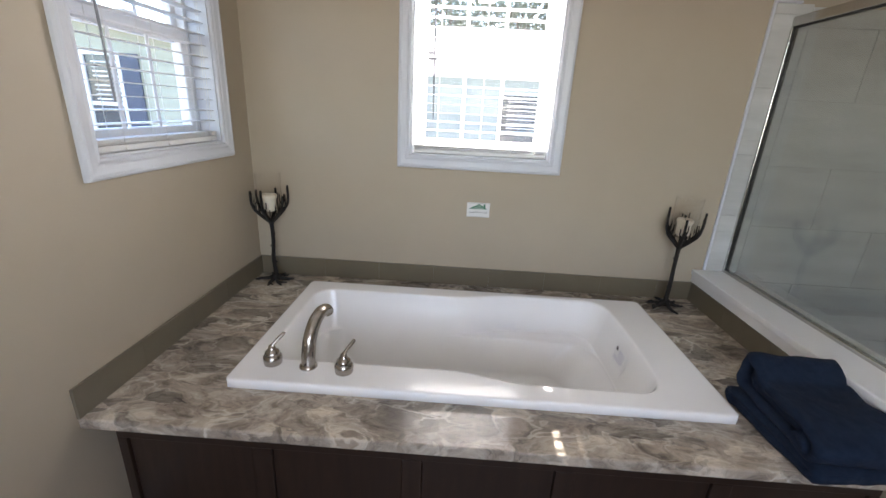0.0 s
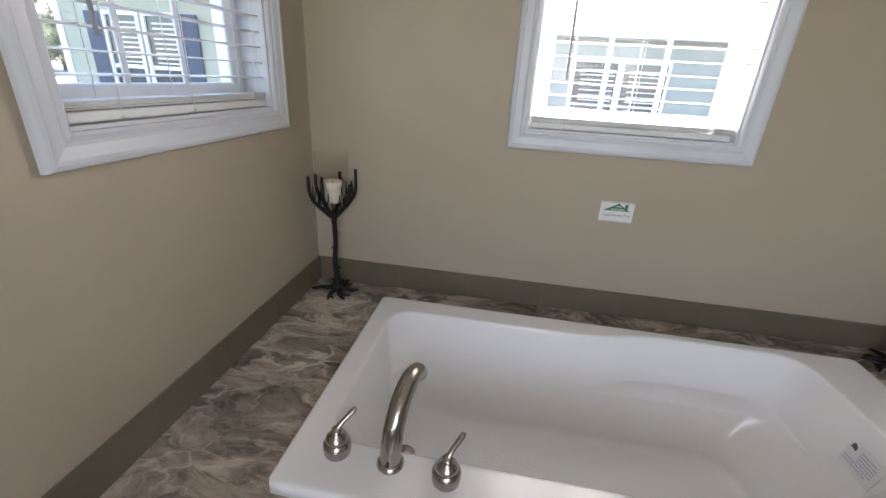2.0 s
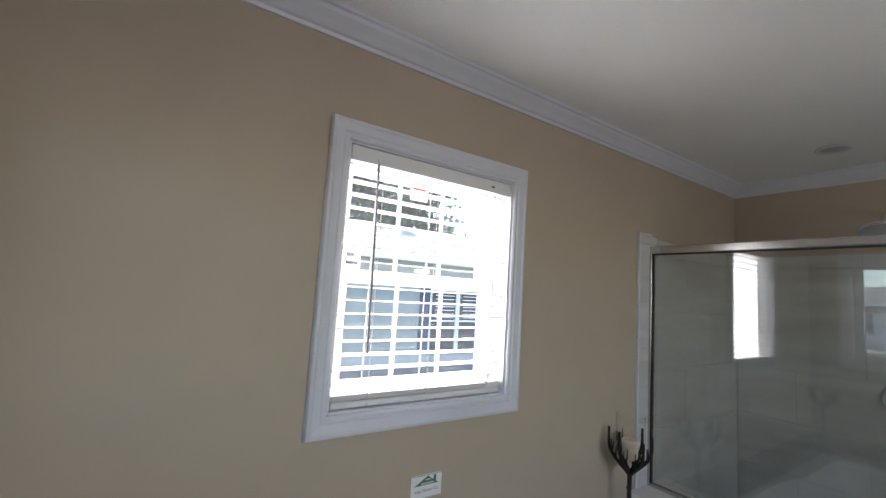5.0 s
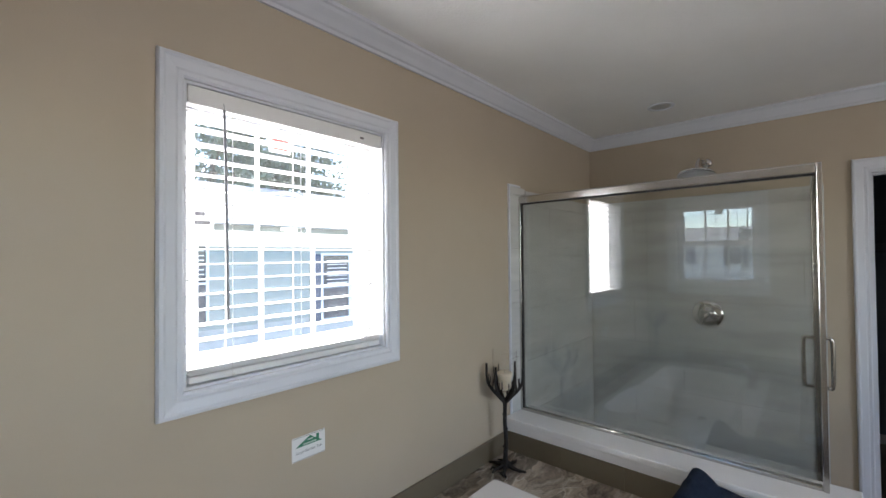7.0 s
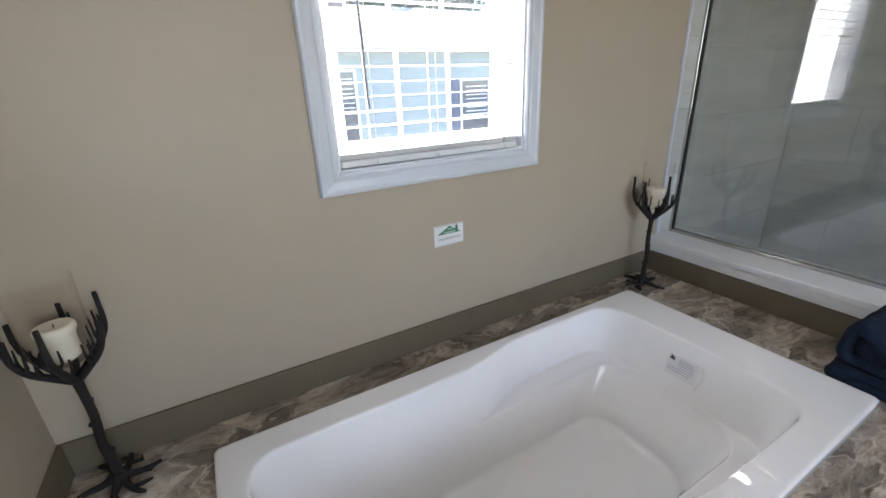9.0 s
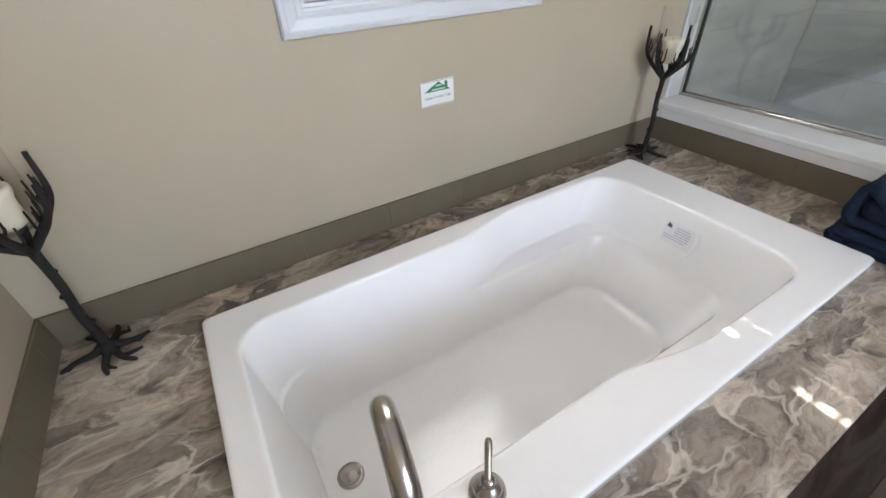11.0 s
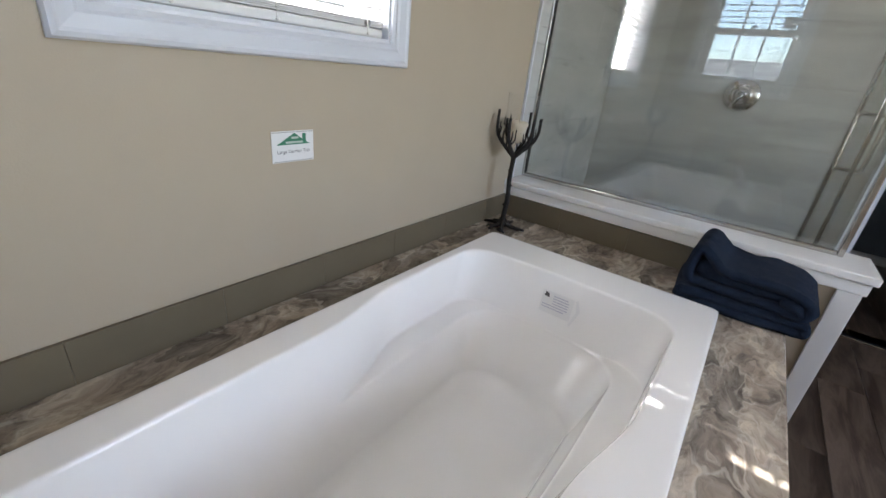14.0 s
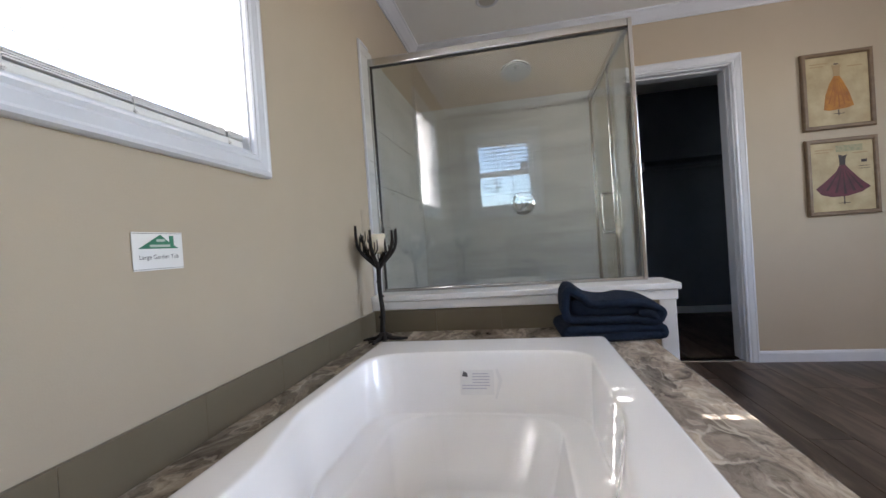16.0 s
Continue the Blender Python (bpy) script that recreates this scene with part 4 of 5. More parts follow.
# ---- candle holders ----
def candle_holder(at, turn):
    c = thing("candle_holder", at, "black iron tree-shaped candle holder with a clear glass cup", "candle holder", "candle holders on the tub deck", rz=turn)
    rng = random.Random(3)
    bm = bmesh.new()
    trunk = smooth_path([(0, 0, 0.004), (0.002, 0, 0.05), (-0.004, 0.002, 0.13), (0.003, -0.002, 0.22), (0.0, 0.0, 0.325)], 5)
    add_tube(bm, trunk, [0.021, 0.0165, 0.0135, 0.0122, 0.0115, 0.0118, 0.011, 0.0112, 0.0106, 0.0108, 0.0102, 0.0104, 0.0099, 0.0102, 0.0096, 0.0099, 0.0095, 0.0098, 0.0096, 0.0105, 0.012], 10)
    for k, (zz, s) in enumerate(((0.10, 1), (0.19, -1), (0.255, 1))):
        add_tube(bm, [(0, 0, zz), (s * 0.010, 0.003, zz + 0.004), (s * 0.013, 0.004, zz + 0.006)], [0.008, 0.0065, 0.004], 7)
    part("trunk", bm, IRON, c, smooth=True)
    for k in range(6):
        a = math.radians(60 * k + rng.uniform(-14, 14))
        ln = rng.uniform(0.072, 0.105)
        ca, sa = math.cos(a), math.sin(a)
        b2 = a + rng.uniform(-0.5, 0.5)
        bm = bmesh.new()
        add_tube(bm, smooth_path([(0.004 * ca, 0.004 * sa, 0.028), (0.3 * ln * ca, 0.3 * ln * sa, 0.012), (0.68 * ln * ca, 0.68 * ln * sa, 0.0085), (ln * math.cos(a + 0.12), ln * math.sin(a + 0.12), 0.0055)], 4),
                 [0.0135, 0.0125, 0.0115, 0.0105, 0.0095, 0.009, 0.0085, 0.0075, 0.007, 0.0065, 0.006, 0.0055, 0.004], 8)
        add_tube(bm, [(0.55 * ln * ca, 0.55 * ln * sa, 0.008), (0.72 * ln * math.cos(b2), 0.72 * ln * math.sin(b2), 0.006), (0.86 * ln * math.cos(b2 + 0.2), 0.86 * ln * math.sin(b2 + 0.2), 0.0045)], [0.006, 0.005, 0.003], 7)
        part("root_foot", bm, IRON, c, smooth=True)
    for k in range(6):
        a = math.radians(60 * k + 20 + rng.uniform(-9, 9))
        ca, sa = math.cos(a), math.sin(a)
        top = rng.uniform(0.455, 0.505) if k % 2 else rng.uniform(0.475, 0.515)
        R = rng.uniform(0.076, 0.092)
        pts = smooth_path([(0, 0, 0.316), (0.030 * ca, 0.030 * sa, 0.345), (0.068 * ca, 0.068 * sa, 0.385), (R * ca, R * sa, 0.425), ((R + 0.002) * ca, (R + 0.002) * sa, top)], 5)
        twigs = []
        bm = bmesh.new()
        add_tube(bm, pts, [0.0098 - 0.0046 * i / (len(pts) - 1) for i in range(len(pts))], 8)
        for q in range(6):
            f = rng.choice((4, 6, 7, 8, 9, 10, 11, 12, 14))
            p = pts[f]
            b2 = a + rng.choice((-1, 1)) * rng.uniform(0.5, 1.3)
            L = rng.uniform(0.03, 0.06)
            e1 = Vector((p.x * 0.86 + 0.4 * L * math.cos(b2), p.y * 0.86 + 0.4 * L * math.sin(b2), p.z + 0.5 * L))
            e2 = Vector((e1.x * 0.98, e1.y * 0.98, e1.z + 0.7 * L))
            twigs.append(tube([p, e1, e2], [0.0038, 0.0030, 0.0020], 6))
        limb = part("branch", bm, IRON, c, smooth=True)
        for tw in twigs:
            part("twig", tw, IRON, limb, smooth=True)
    cup = bmesh.new()
    prof_o = [(0.020, 0.372), (0.040, 0.376), (0.054, 0.392), (0.060, 0.42), (0.060, 0.50), (0.062, 0.572)]
    prof_i = [(0.0602, 0.572), (0.0582, 0.50), (0.0582, 0.421), (0.0525, 0.394), (0.039, 0.3785), (0.0005, 0.3745)]
    add_lathe(cup, [(0.0005, 0.372)] + prof_o + prof_i, 32)
    bmesh.ops.recalc_face_normals(cup, faces=cup.faces)
    g = part("glass_cup", cup, CLEAR, c, "clear glass hurricane cup", smooth=True)
    g.visible_shadow = False
    cd = part("candle", lathe([(0.86 * r, 0.3785 + 0.92 * (h - 0.3785)) for r, h in [(0.022, 0.3785), (0.033, 0.386), (0.037, 0.400), (0.0365, 0.440), (0.040, 0.449), (0.0435, 0.456), (0.044, 0.466), (0.041, 0.472), (0.034, 0.473), (0.022, 0.468), (0.0, 0.466)]], 28), WAX, c, "cream wax candle", smooth=True)
    part("wick", tube([(0, 0, 0.456), (0.001, 0, 0.468)], [0.0012, 0.001], 6), DARK, cd)
    return c


candle_holder((0.122, -0.100, DECK_Z), 12)
candle_holder((2.176, -0.105, DECK_Z), 100)

# ---- small sign on the wall ----
sign = thing("wall_sign", (1.176, -0.0015, 0.947), "small white card with a green roof emblem taped to the wall", "sign")
part("card", flat([(-0.059, -0.038), (0.059, -0.038), (0.059, 0.038), (-0.059, 0.038)], -0.0014, 0.0012), CARD, sign)
part("roof_emblem", flat([(-0.047, 0.005), (0.047, 0.005), (0.036, 0.0115), (0.036, 0.031), (0.026, 0.031), (0.026, 0.017), (0.004, 0.033)], -0.0026, 0.0010), GREEN, sign)
part("emblem_print", flat([(-0.006, 0.019), (0.014, 0.019), (0.014, 0.024), (-0.006, 0.024)], -0.0034, 0.0006), PALEINK, sign)
part("emblem_print", flat([(-0.022, 0.008), (0.026, 0.008), (0.026, 0.013), (-0.022, 0.013)], -0.0034, 0.0006), PALEINK, sign)
part("border", flat([(-0.0575, 0.0350), (0.0575, 0.0350), (0.0575, 0.0358), (-0.0575, 0.0358)], -0.0026, 0.0010), INK, sign)
part("border", flat([(-0.0575, -0.0358), (0.0575, -0.0358), (0.0575, -0.0350), (-0.0575, -0.0350)], -0.0026, 0.0010), INK, sign)
text_mesh("Large Garden Tub", 0.0125, INK, "lettering", sign, pose(0.0, -0.0022, -0.012, 90))


# ---- towels ----
def towel(name, path2d, thick, xa, xb, label, seed, at, turn):
    """A folded terry towel: a thick sheet whose folds run along x."""
    tw = thing(name, at, label, "towel", "folded towels on the tub deck", rz=turn)
    pts = [Vector((0, y, z)) for y, z in path2d]
    pts = smooth_path(pts, 6)
    n = 26
    bm = bmesh.new()
    rings = []
    for i in range(n + 1):
        s = i / n
        e = min(s, 1 - s) * (xb - xa)
        shrink = math.sqrt(max(0.0, 1 - max(0, 1 - e / 0.012) ** 2)) * 0.75 + 0.25
        ring_a, ring_b = [], []
        for k, p in enumerate(pts):
            d = pts[min(k + 1, len(pts) - 1)] - pts[max(k - 1, 0)]
            nrm = Vector((0, -d.z, d.y)).normalized()
            w = noise.noise(Vector((s * 4 + seed, k * 0.13, seed))) * 0.006 + noise.noise(Vector((s * 13, k * 0.4, seed + 5))) * 0.0022
            endtap = 0.55 if k in (0, len(pts) - 1) else 1.0
            h = thick / 2 * shrink * endtap
            x = xa + s * (xb - xa) + noise.noise(Vector((k * 0.21, seed * 3.1, s))) * 0.008
            c = Vector((x, p.y + w * 0.6, p.z + w))
            ring_a.append(bm.verts.new(c + nrm * h))
            ring_b.append(bm.verts.new(c - nrm * h))
        rings.append(ring_a + ring_b[::-1])
    for a, b in zip(rings, rings[1:]):
        for k in range(len(a)):
            j = (k + 1) % len(a)
            bm.faces.new((a[k], a[j], b[j], b[k]))
    for ring in (rings[0], rings[-1]):
        half = len(ring) // 2
        for k in range(half - 1):
            bm.faces.new((ring[k], ring[k + 1], ring[-k - 2], ring[-k - 1]))
    bmesh.ops.recalc_face_normals(bm, faces=bm.faces)
    part("cloth", bm, TOWEL, tw, smooth=True)
    return tw


towel("folded_towel", [(0.13, 0.021), (0.0, 0.019), (-0.13, 0.020), (-0.168, 0.026), (-0.172, 0.036), (-0.150, 0.046), (0.0, 0.044), (0.14, 0.042), (0.165, 0.036), (0.160, 0.020), (0.13, 0.017)],
      0.034, -0.145, 0.140, "folded navy blue terry towel at the bottom of the pile", 1.0, (2.190, -1.022, DECK_Z), 3)
towel("folded_towel", [(-0.10, 0.100), (-0.135, 0.098), (-0.150, 0.088), (-0.135, 0.078), (0.0, 0.080), (0.10, 0.080), (0.146, 0.088), (0.155, 0.115), (0.150, 0.170), (0.130, 0.190), (0.092, 0.162), (0.06, 0.142),
                       (0.0, 0.138), (-0.06, 0.142), (-0.12, 0.137), (-0.165, 0.118), (-0.178, 0.095), (-0.160, 0.076), (-0.10, 0.072)],
      0.030, -0.140, 0.136, "folded navy terry towel on top, one end pushed up", 4.0, (2.188, -1.026, DECK_Z), -2)
part("inner_fold", box((-0.118, 0.05, 0.098), (0.116, 0.138, 0.158), 0.018), TOWEL, bpy.data.objects["folded_towel.001"])
part("inner_fold", box((-0.120, -0.13, 0.094), (0.118, 0.12, 0.128), 0.012), TOWEL, bpy.data.objects["folded_towel.001"])

# ---- shower: knee wall, pan, glass enclosure, fittings ----
GX, GY, SH_TOP = 2.490, -1.256, 1.895
pony = part("wall_knee", box((PONY_W, -1.325, -0.01), (2.55, -0.001, 0.655)), WALL)
tagged(pony, "beige knee wall between tub deck and shower", "wall", kind="structure")
cap = part("trim_knee_cap", box((2.328, -1.362, 0.668), (2.572, -0.0005, 0.697), 0.005), LEDGE)
tagged(cap, "white painted ledge on the knee wall", "ledge", kind="structure")
band = bmesh.new()
add_box(band, (2.336, -1.349, 0.6265), (PONY_W - 0.0005, -0.0008, 0.6675), 0.003)
add_box(band, (2.3365, -1.349, 0.6265), (2.563, -1.3255, 0.6675), 0.003)
tagged(part("trim_knee_band", band, LEDGE), "white moulding under the ledge", "trim", kind="structure")
post = bmesh.new()
add_box(post, (2.339, -1.340, 0.0), (PONY_W - 0.0008, -1.275, 0.626), 0.003)
add_box(post, (2.3395, -1.3405, 0.0), (2.556, -1.3258, 0.626), 0.003)
tagged(part("trim_knee_post", post, LEDGE), "white corner board at the end of the knee wall", "trim", kind="structure")

pan = thing("shower_pan", (3.04, -0.63, 0.0), "white moulded shower pan", "shower pan")
bm = box((-0.488, -0.60, 0.002), (0.484, 0.624, 0.05), 0.006)
part("tray", bm, ACRYLIC, pan)
part("curb", box((-0.488, -0.69, 0.002), (0.484, -0.601, 0.105), 0.01), ACRYLIC, pan)
part("drain_cover", lathe([(0.05, 0.0505), (0.05, 0.054), (0.0, 0.054)], 24), CHROME, pan)

encl = thing("shower_enclosure", (GX, GY, 0.698), "framed glass shower enclosure with a hinged glass door", "shower enclosure")
L = GY + 0.012
part("header_rail", box((-0.016, 0.0, 1.150), (0.016, -GY - 0.012, 1.190), 0.006, 3), ALU, encl)
part("header_rail", box((0.0165, -0.016, 1.150), (ROOM_E - GX - 0.004, 0.016, 1.190), 0.006, 3), ALU, encl)
part("corner_post", box((-0.017, -0.018, 0.0), (0.0165, -0.0005, 1.1895), 0.003), ALU, encl)
part("wall_channel", box((-0.014, -GY - 0.024, 0.0), (0.014, -GY - 0.0115, 1.149), 0.002), ALU, encl)
part("bottom_channel", box((-0.014, 0.0005, 0.0), (0.014, -GY - 0.025, 0.016), 0.003), ALU, encl)
part("seal", box((-0.006, -GY - 0.031, 0.017), (0.006, -GY - 0.0245, 1.149)), SEAL, encl)
part("seal", box((-0.006, 0.0005, 1.1435), (0.006, -GY - 0.032, 1.1495)), SEAL, encl)
pane = part("fixed_pane", box((-0.004, 0.002, 0.0165), (0.004, -GY - 0.0315, 1.143)), SHGLASS, encl, "clear glass shower panel")
pane.visible_shadow = False
# return side: narrow fixed light, hinged door with pull
DX = 0.46
part("stile", box((DX - 0.012, -0.013, -0.60), (DX + 0.012, 0.013, 1.149), 0.003), ALU, encl)
part("wall_channel", box((ROOM_E - GX - 0.018, -0.013, -0.60), (ROOM_E - GX - 0.004, 0.013, 1.149), 0.002), ALU, encl)
part("bottom_channel", box((0.078, -0.013, -0.600), (DX - 0.0125, 0.013, -0.584)), ALU, encl)
side = part("side_pane", box((0.078, -0.004, -0.583), (DX - 0.0125, 0.004, 1.149)), SHGLASS, encl, "clear glass side panel")
side.visible_shadow = False
dr = part("glass_door", box((DX + 0.018, -0.004, -0.590), (ROOM_E - GX - 0.026, 0.004, 1.142)), SHGLASS, encl, "hinged clear glass door")
dr.visible_shadow = False
part("door_edge", box((DX + 0.0125, -0.006, -0.590), (DX + 0.0175, 0.006, 1.142)), SEAL, dr)
for s in (-1, 1):
    pts = smooth_path([(DX + 0.125, s * 0.005, 0.46), (DX + 0.125, s * 0.035, 0.46), (DX + 0.125, s * 0.050, 0.448), (DX + 0.125, s * 0.052, 0.35), (DX + 0.125, s * 0.050, 0.242), (DX + 0.125, s * 0.035, 0.23), (DX + 0.125, s * 0.005, 0.23)], 5)
    part("pull_handle", tube(pts, [0.0085] * len(pts), 12), ALU, dr, "satin metal D-shaped pull", smooth=True)

head = thing("rain_shower", (3.190, -0.757, 2.000), "round chrome rain shower head on a wall arm", "shower head")
disc = part("face", lathe([(0.0, -0.006), (0.088, -0.006), (0.098, -0.003), (0.100, 0.003), (0.096, 0.008), (0.03, 0.016), (0.014, 0.026), (0.012, 0.040), (0.0, 0.040)], 36), CHROME, head, smooth=True)
disc.rotation_euler = (0, radians(18), 0)
arm = smooth_path([(0.010, 0, 0.035), (0.030, 0.0, 0.075), (0.100, 0, 0.115), (0.220, 0.0, 0.135), (0.334, 0, 0.130)], 6)
part("arm", tube(arm, [0.0105] * len(arm), 12), CHROME, head, smooth=True)
part("flange", lathe([(0.030, 0.3385), (0.030, 0.334), (0.022, 0.328), (0.012, 0.324), (0.0, 0.324)], 24, "x", (0, 0, 0.130)), CHROME, head, smooth=True)

valve = thing("shower_valve", (3.515, -0.750, 1.178), "round chrome shower valve with a lever", "shower valve")
part("escutcheon", lathe([(0.086, 0.004), (0.086, -0.004), (0.080, -0.010), (0.050, -0.014), (0.034, -0.018), (0.034, -0.034), (0.0, -0.036)], 36, "x"), CHROME, valve, smooth=True)
part("lever", tube(smooth_path([(-0.030, 0, 0.0), (-0.052, 0, 0.0), (-0.060, 0.012, -0.020), (-0.058, 0.030, -0.062)], 5), [0.020, 0.020, 0.020, 0.019, 0.018, 0.016, 0.015, 0.014, 0.013, 0.012, 0.0115, 0.011, 0.011, 0.010, 0.010, 0.007], 14), CHROME, valve, smooth=True)

can = thing("recessed_light", (3.058, -0.610, CEIL_Z - 0.001), "round white recessed ceiling light, switched off", "ceiling light")
part("trim_ring", lathe([(0.054, -0.001), (0.068, -0.001), (0.072, -0.004), (0.068, -0.008), (0.056, -0.010), (0.052, -0.004)], 32), TRIM, can, smooth=True)
part("lens", lathe([(0.0, -0.0012), (0.051, -0.0012), (0.051, -0.004), (0.0, -0.005)], 32), surf("frosted_lens", (0.48, 0.47, 0.44), rough=0.4), can)


# ---- pictures on the east wall ----
def picture(z, dress, dress_mat, fold_mat, top_mat, label):
    """A square canvas print in a thin brown frame, facing -x."""
    p = thing("framed_picture", (ROOM_E - 0.001, -2.738, z), label, "picture", "pictures of dresses on the wall", rz=-90)
    h = 0.243
    w = 0.197
    part("frame_moulding", casing(-w + 0.026, w - 0.026, -h + 0.026, h - 0.026, ((0.0, 0.004), (0.0, 0.020), (0.006, 0.027), (0.020, 0.027), (0.026, 0.020), (0.026, 0.0))), FRAMEWOOD, p)
    part("print", flat([(-w + 0.017, -h + 0.017), (w - 0.017, -h + 0.017), (w - 0.017, h - 0.017), (-w + 0.017, h - 0.017)], -0.014, 0.012), PRINT, p, "aged cream print")
    skirt, bodice, stand = dress
    part("skirt", flat(skirt, -0.0156, 0.0014), dress_mat, p)
    part("bodice", flat(bodice, -0.0158, 0.0016), top_mat, p)
    for s in stand:
        part("stand", flat(s, -0.0154, 0.0012), DARK, p)
    # darker pleats fanning from the waist to the hem, and faint print bars
    waist, hem = max(z for x, z in skirt), min(z for x, z in skirt)
    wide = max(x for x, z in skirt)
    for f in (-0.62, -0.28, 0.06, 0.40, 0.68):
        zb = hem + 0.012 + 0.05 * abs(f)
        part("pleat", flat([(f * 0.012, waist - 0.02), (wide * (f - 0.05), zb), (wide * (f + 0.06), zb)], -0.0163, 0.0006), fold_mat, p)
    for k, (xa, xb) in enumerate(((-0.145, -0.045), (-0.145, -0.070), (0.06, 0.14))):
        part("print_bar", flat([(xa, h - 0.072 - 0.016 * k), (xb, h - 0.072 - 0.016 * k), (xb, h - 0.066 - 0.016 * k), (xa, h - 0.066 - 0.016 * k)], -0.0150, 0.0009), TAN, p)
    return p


def bar(x0, z0, x1, z1):
    return [(x0, z0), (x1, z0), (x1, z1), (x0, z1)]


picture(1.722, ([(-0.080, -0.118), (-0.050, -0.126), (0.0, -0.122), (0.055, -0.116), (0.084, -0.104), (0.062, -0.02), (0.034, 0.050), (0.012, 0.090), (-0.016, 0.090), (-0.044, 0.040), (-0.068, -0.03)],
                [(-0.018, 0.088), (0.016, 0.088), (0.018, 0.135), (0.024, 0.160), (0.004, 0.152), (0.0, 0.165), (-0.006, 0.152), (-0.026, 0.158), (-0.020, 0.13)],
                [bar(-0.003, -0.158, 0.003, -0.124), bar(-0.030, -0.150, 0.030, -0.146), bar(-0.013, 0.160, 0.013, 0.168)]), ORANGE, ORANGE_FOLD, TAN,
        "framed print of a yellow-orange dress on a stand")
pp = picture(1.177, ([(-0.150, -0.070), (-0.120, -0.110), (-0.06, -0.128), (0.02, -0.126), (0.10, -0.105), (0.148, -0.075), (0.100, -0.03), (0.040, 0.040), (0.016, 0.075), (-0.012, 0.075), (-0.035, 0.030), (-0.10, -0.03)],
                [(-0.014, 0.072), (0.018, 0.072), (0.020, 0.110), (0.030, 0.135), (0.008, 0.128), (-0.018, 0.138), (-0.014, 0.105)],
                [bar(0.0, -0.175, 0.006, -0.127), bar(-0.030, -0.170, 0.034, -0.166), bar(0.105, 0.080, 0.135, 0.098), bar(0.09, 0.055, 0.15, 0.058), bar(0.09, 0.040, 0.15, 0.043)]), PLUM, PLUM_FOLD, DARK,
        "framed print of a dark plum dress on a stand")
part("print_bar", flat(bar(-0.030, 0.155, 0.115, 0.195), -0.0152, 0.001), surf("faded_green_ink", (0.22, 0.24, 0.14), (0.36, 0.32, 0.2), 60, 0.6), pp)

# ---- outdoors ----
ground = part("ground", box((-400, -400, -1.0), (400, 400, -0.80)), GRAVEL)
tagged(ground, "pale gravel lot", "ground", kind="structure")


def house(name, at, turn, length, depth, wall_mat, openings, label):
    """A long single-storey manufactured house; local x along the front, -y is the front, z from the ground."""
    hs = thing(name, at, label, "house", rz=turn)
    part("wall", box((0, 0.02, 0.55), (length, depth, 3.35)), wall_mat, hs)
    part("skirting", box((0.02, 0.05, 0.0), (length - 0.02, depth - 0.03, 0.549)), SKIRT, hs)
    first = part("siding_board", extrude_profile([(0.0, 0.0), (-0.016, 0.0), (-0.004, 0.118), (0.0, 0.118)], "x", 0.06, length - 0.06), wall_mat, hs)
    first.location = (0, 0.0195, 0.56)
    for k in range(1, 23):
        again(first, hs, pose(0, 0.0195, 0.56 + 0.1185 * k))
    for x in (0.0, length - 0.10):
        part("corner_board", box((x - 0.01, -0.012, 0.55), (x + 0.11, 0.12, 3.30), 0.004), EXTRIM, hs)
    rise = 1.5
    bm = bmesh.new()
    ys = [(-0.40, 3.30), (depth / 2, 3.30 + rise), (depth + 0.40, 3.30)]
    for x in (-0.3, length + 0.3):
        for y, z in ys:
            bm.verts.new((x, y, z))
        for y, z in ys:
            bm.verts.new((x, y, z + 0.14))
    bm.verts.ensure_lookup_table()
    v = bm.verts
    for q in ((3, 4, 10, 9), (4, 5, 11, 10), (0, 6, 7, 1), (1, 7, 8, 2), (0, 3, 9, 6), (2, 8, 11, 5), (0, 1, 4, 3), (1, 2, 5, 4), (6, 9, 10, 7), (7, 10, 11, 8)):
        bm.faces.new([v[i] for i in q])
    bmesh.ops.recalc_face_normals(bm, faces=bm.faces)
    part("roof", bm, ROOF, hs, "grey asphalt shingle roof")
    part("fascia", box((-0.3, -0.425, 3.22), (length + 0.3, -0.401, 3.45), 0.004), EXTRIM, hs)
    part("soffit", box((-0.28, -0.40, 3.22), (length + 0.28, 0.0, 3.245)), EXTRIM, hs)
    for wx, wz, ww, wh, shut in openings:
        wd = part("window", casing(wx, wx + ww, wz, wz + wh, ((0.0, 0.0), (0.0, 0.035), (0.07, 0.035), (0.07, 0.0))), EXTRIM, hs)
        part("pane", box((wx, 0.0, wz), (wx + ww, 0.004, wz + wh)), DARKPANE, wd)
        part("meeting_rail", box((wx, -0.020, wz + wh / 2 - 0.025), (wx + ww, -0.001, wz + wh / 2 + 0.025)), EXTRIM, wd)
        for k in range(7):
            part("blind_slat", box((wx + 0.16, -0.005, wz + wh * 0.55 + k * wh * 0.06), (wx + ww - 0.04, -0.001, wz + wh * 0.55 + k * wh * 0.06 + 0.022)), EXTRIM, wd)
        for side_x in ([wx - 0.07 - 0.36] if shut in ("l", "b") else []) + ([wx + ww + 0.07] if shut in ("r", "b") else []):
            sh = part("shutter", box((side_x, -0.030, wz - 0.04), (side_x + 0.36, 0.0, wz + wh + 0.04), 0.006), NAVY, hs, "navy blue louvred shutter")
            for k in range(int(wh / 0.075)):
                part("louvre", box((side_x + 0.05, -0.036, wz + 0.03 + k * 0.075), (side_x + 0.31, -0.0302, wz + 0.07 + k * 0.075)), NAVY, sh)
    return hs


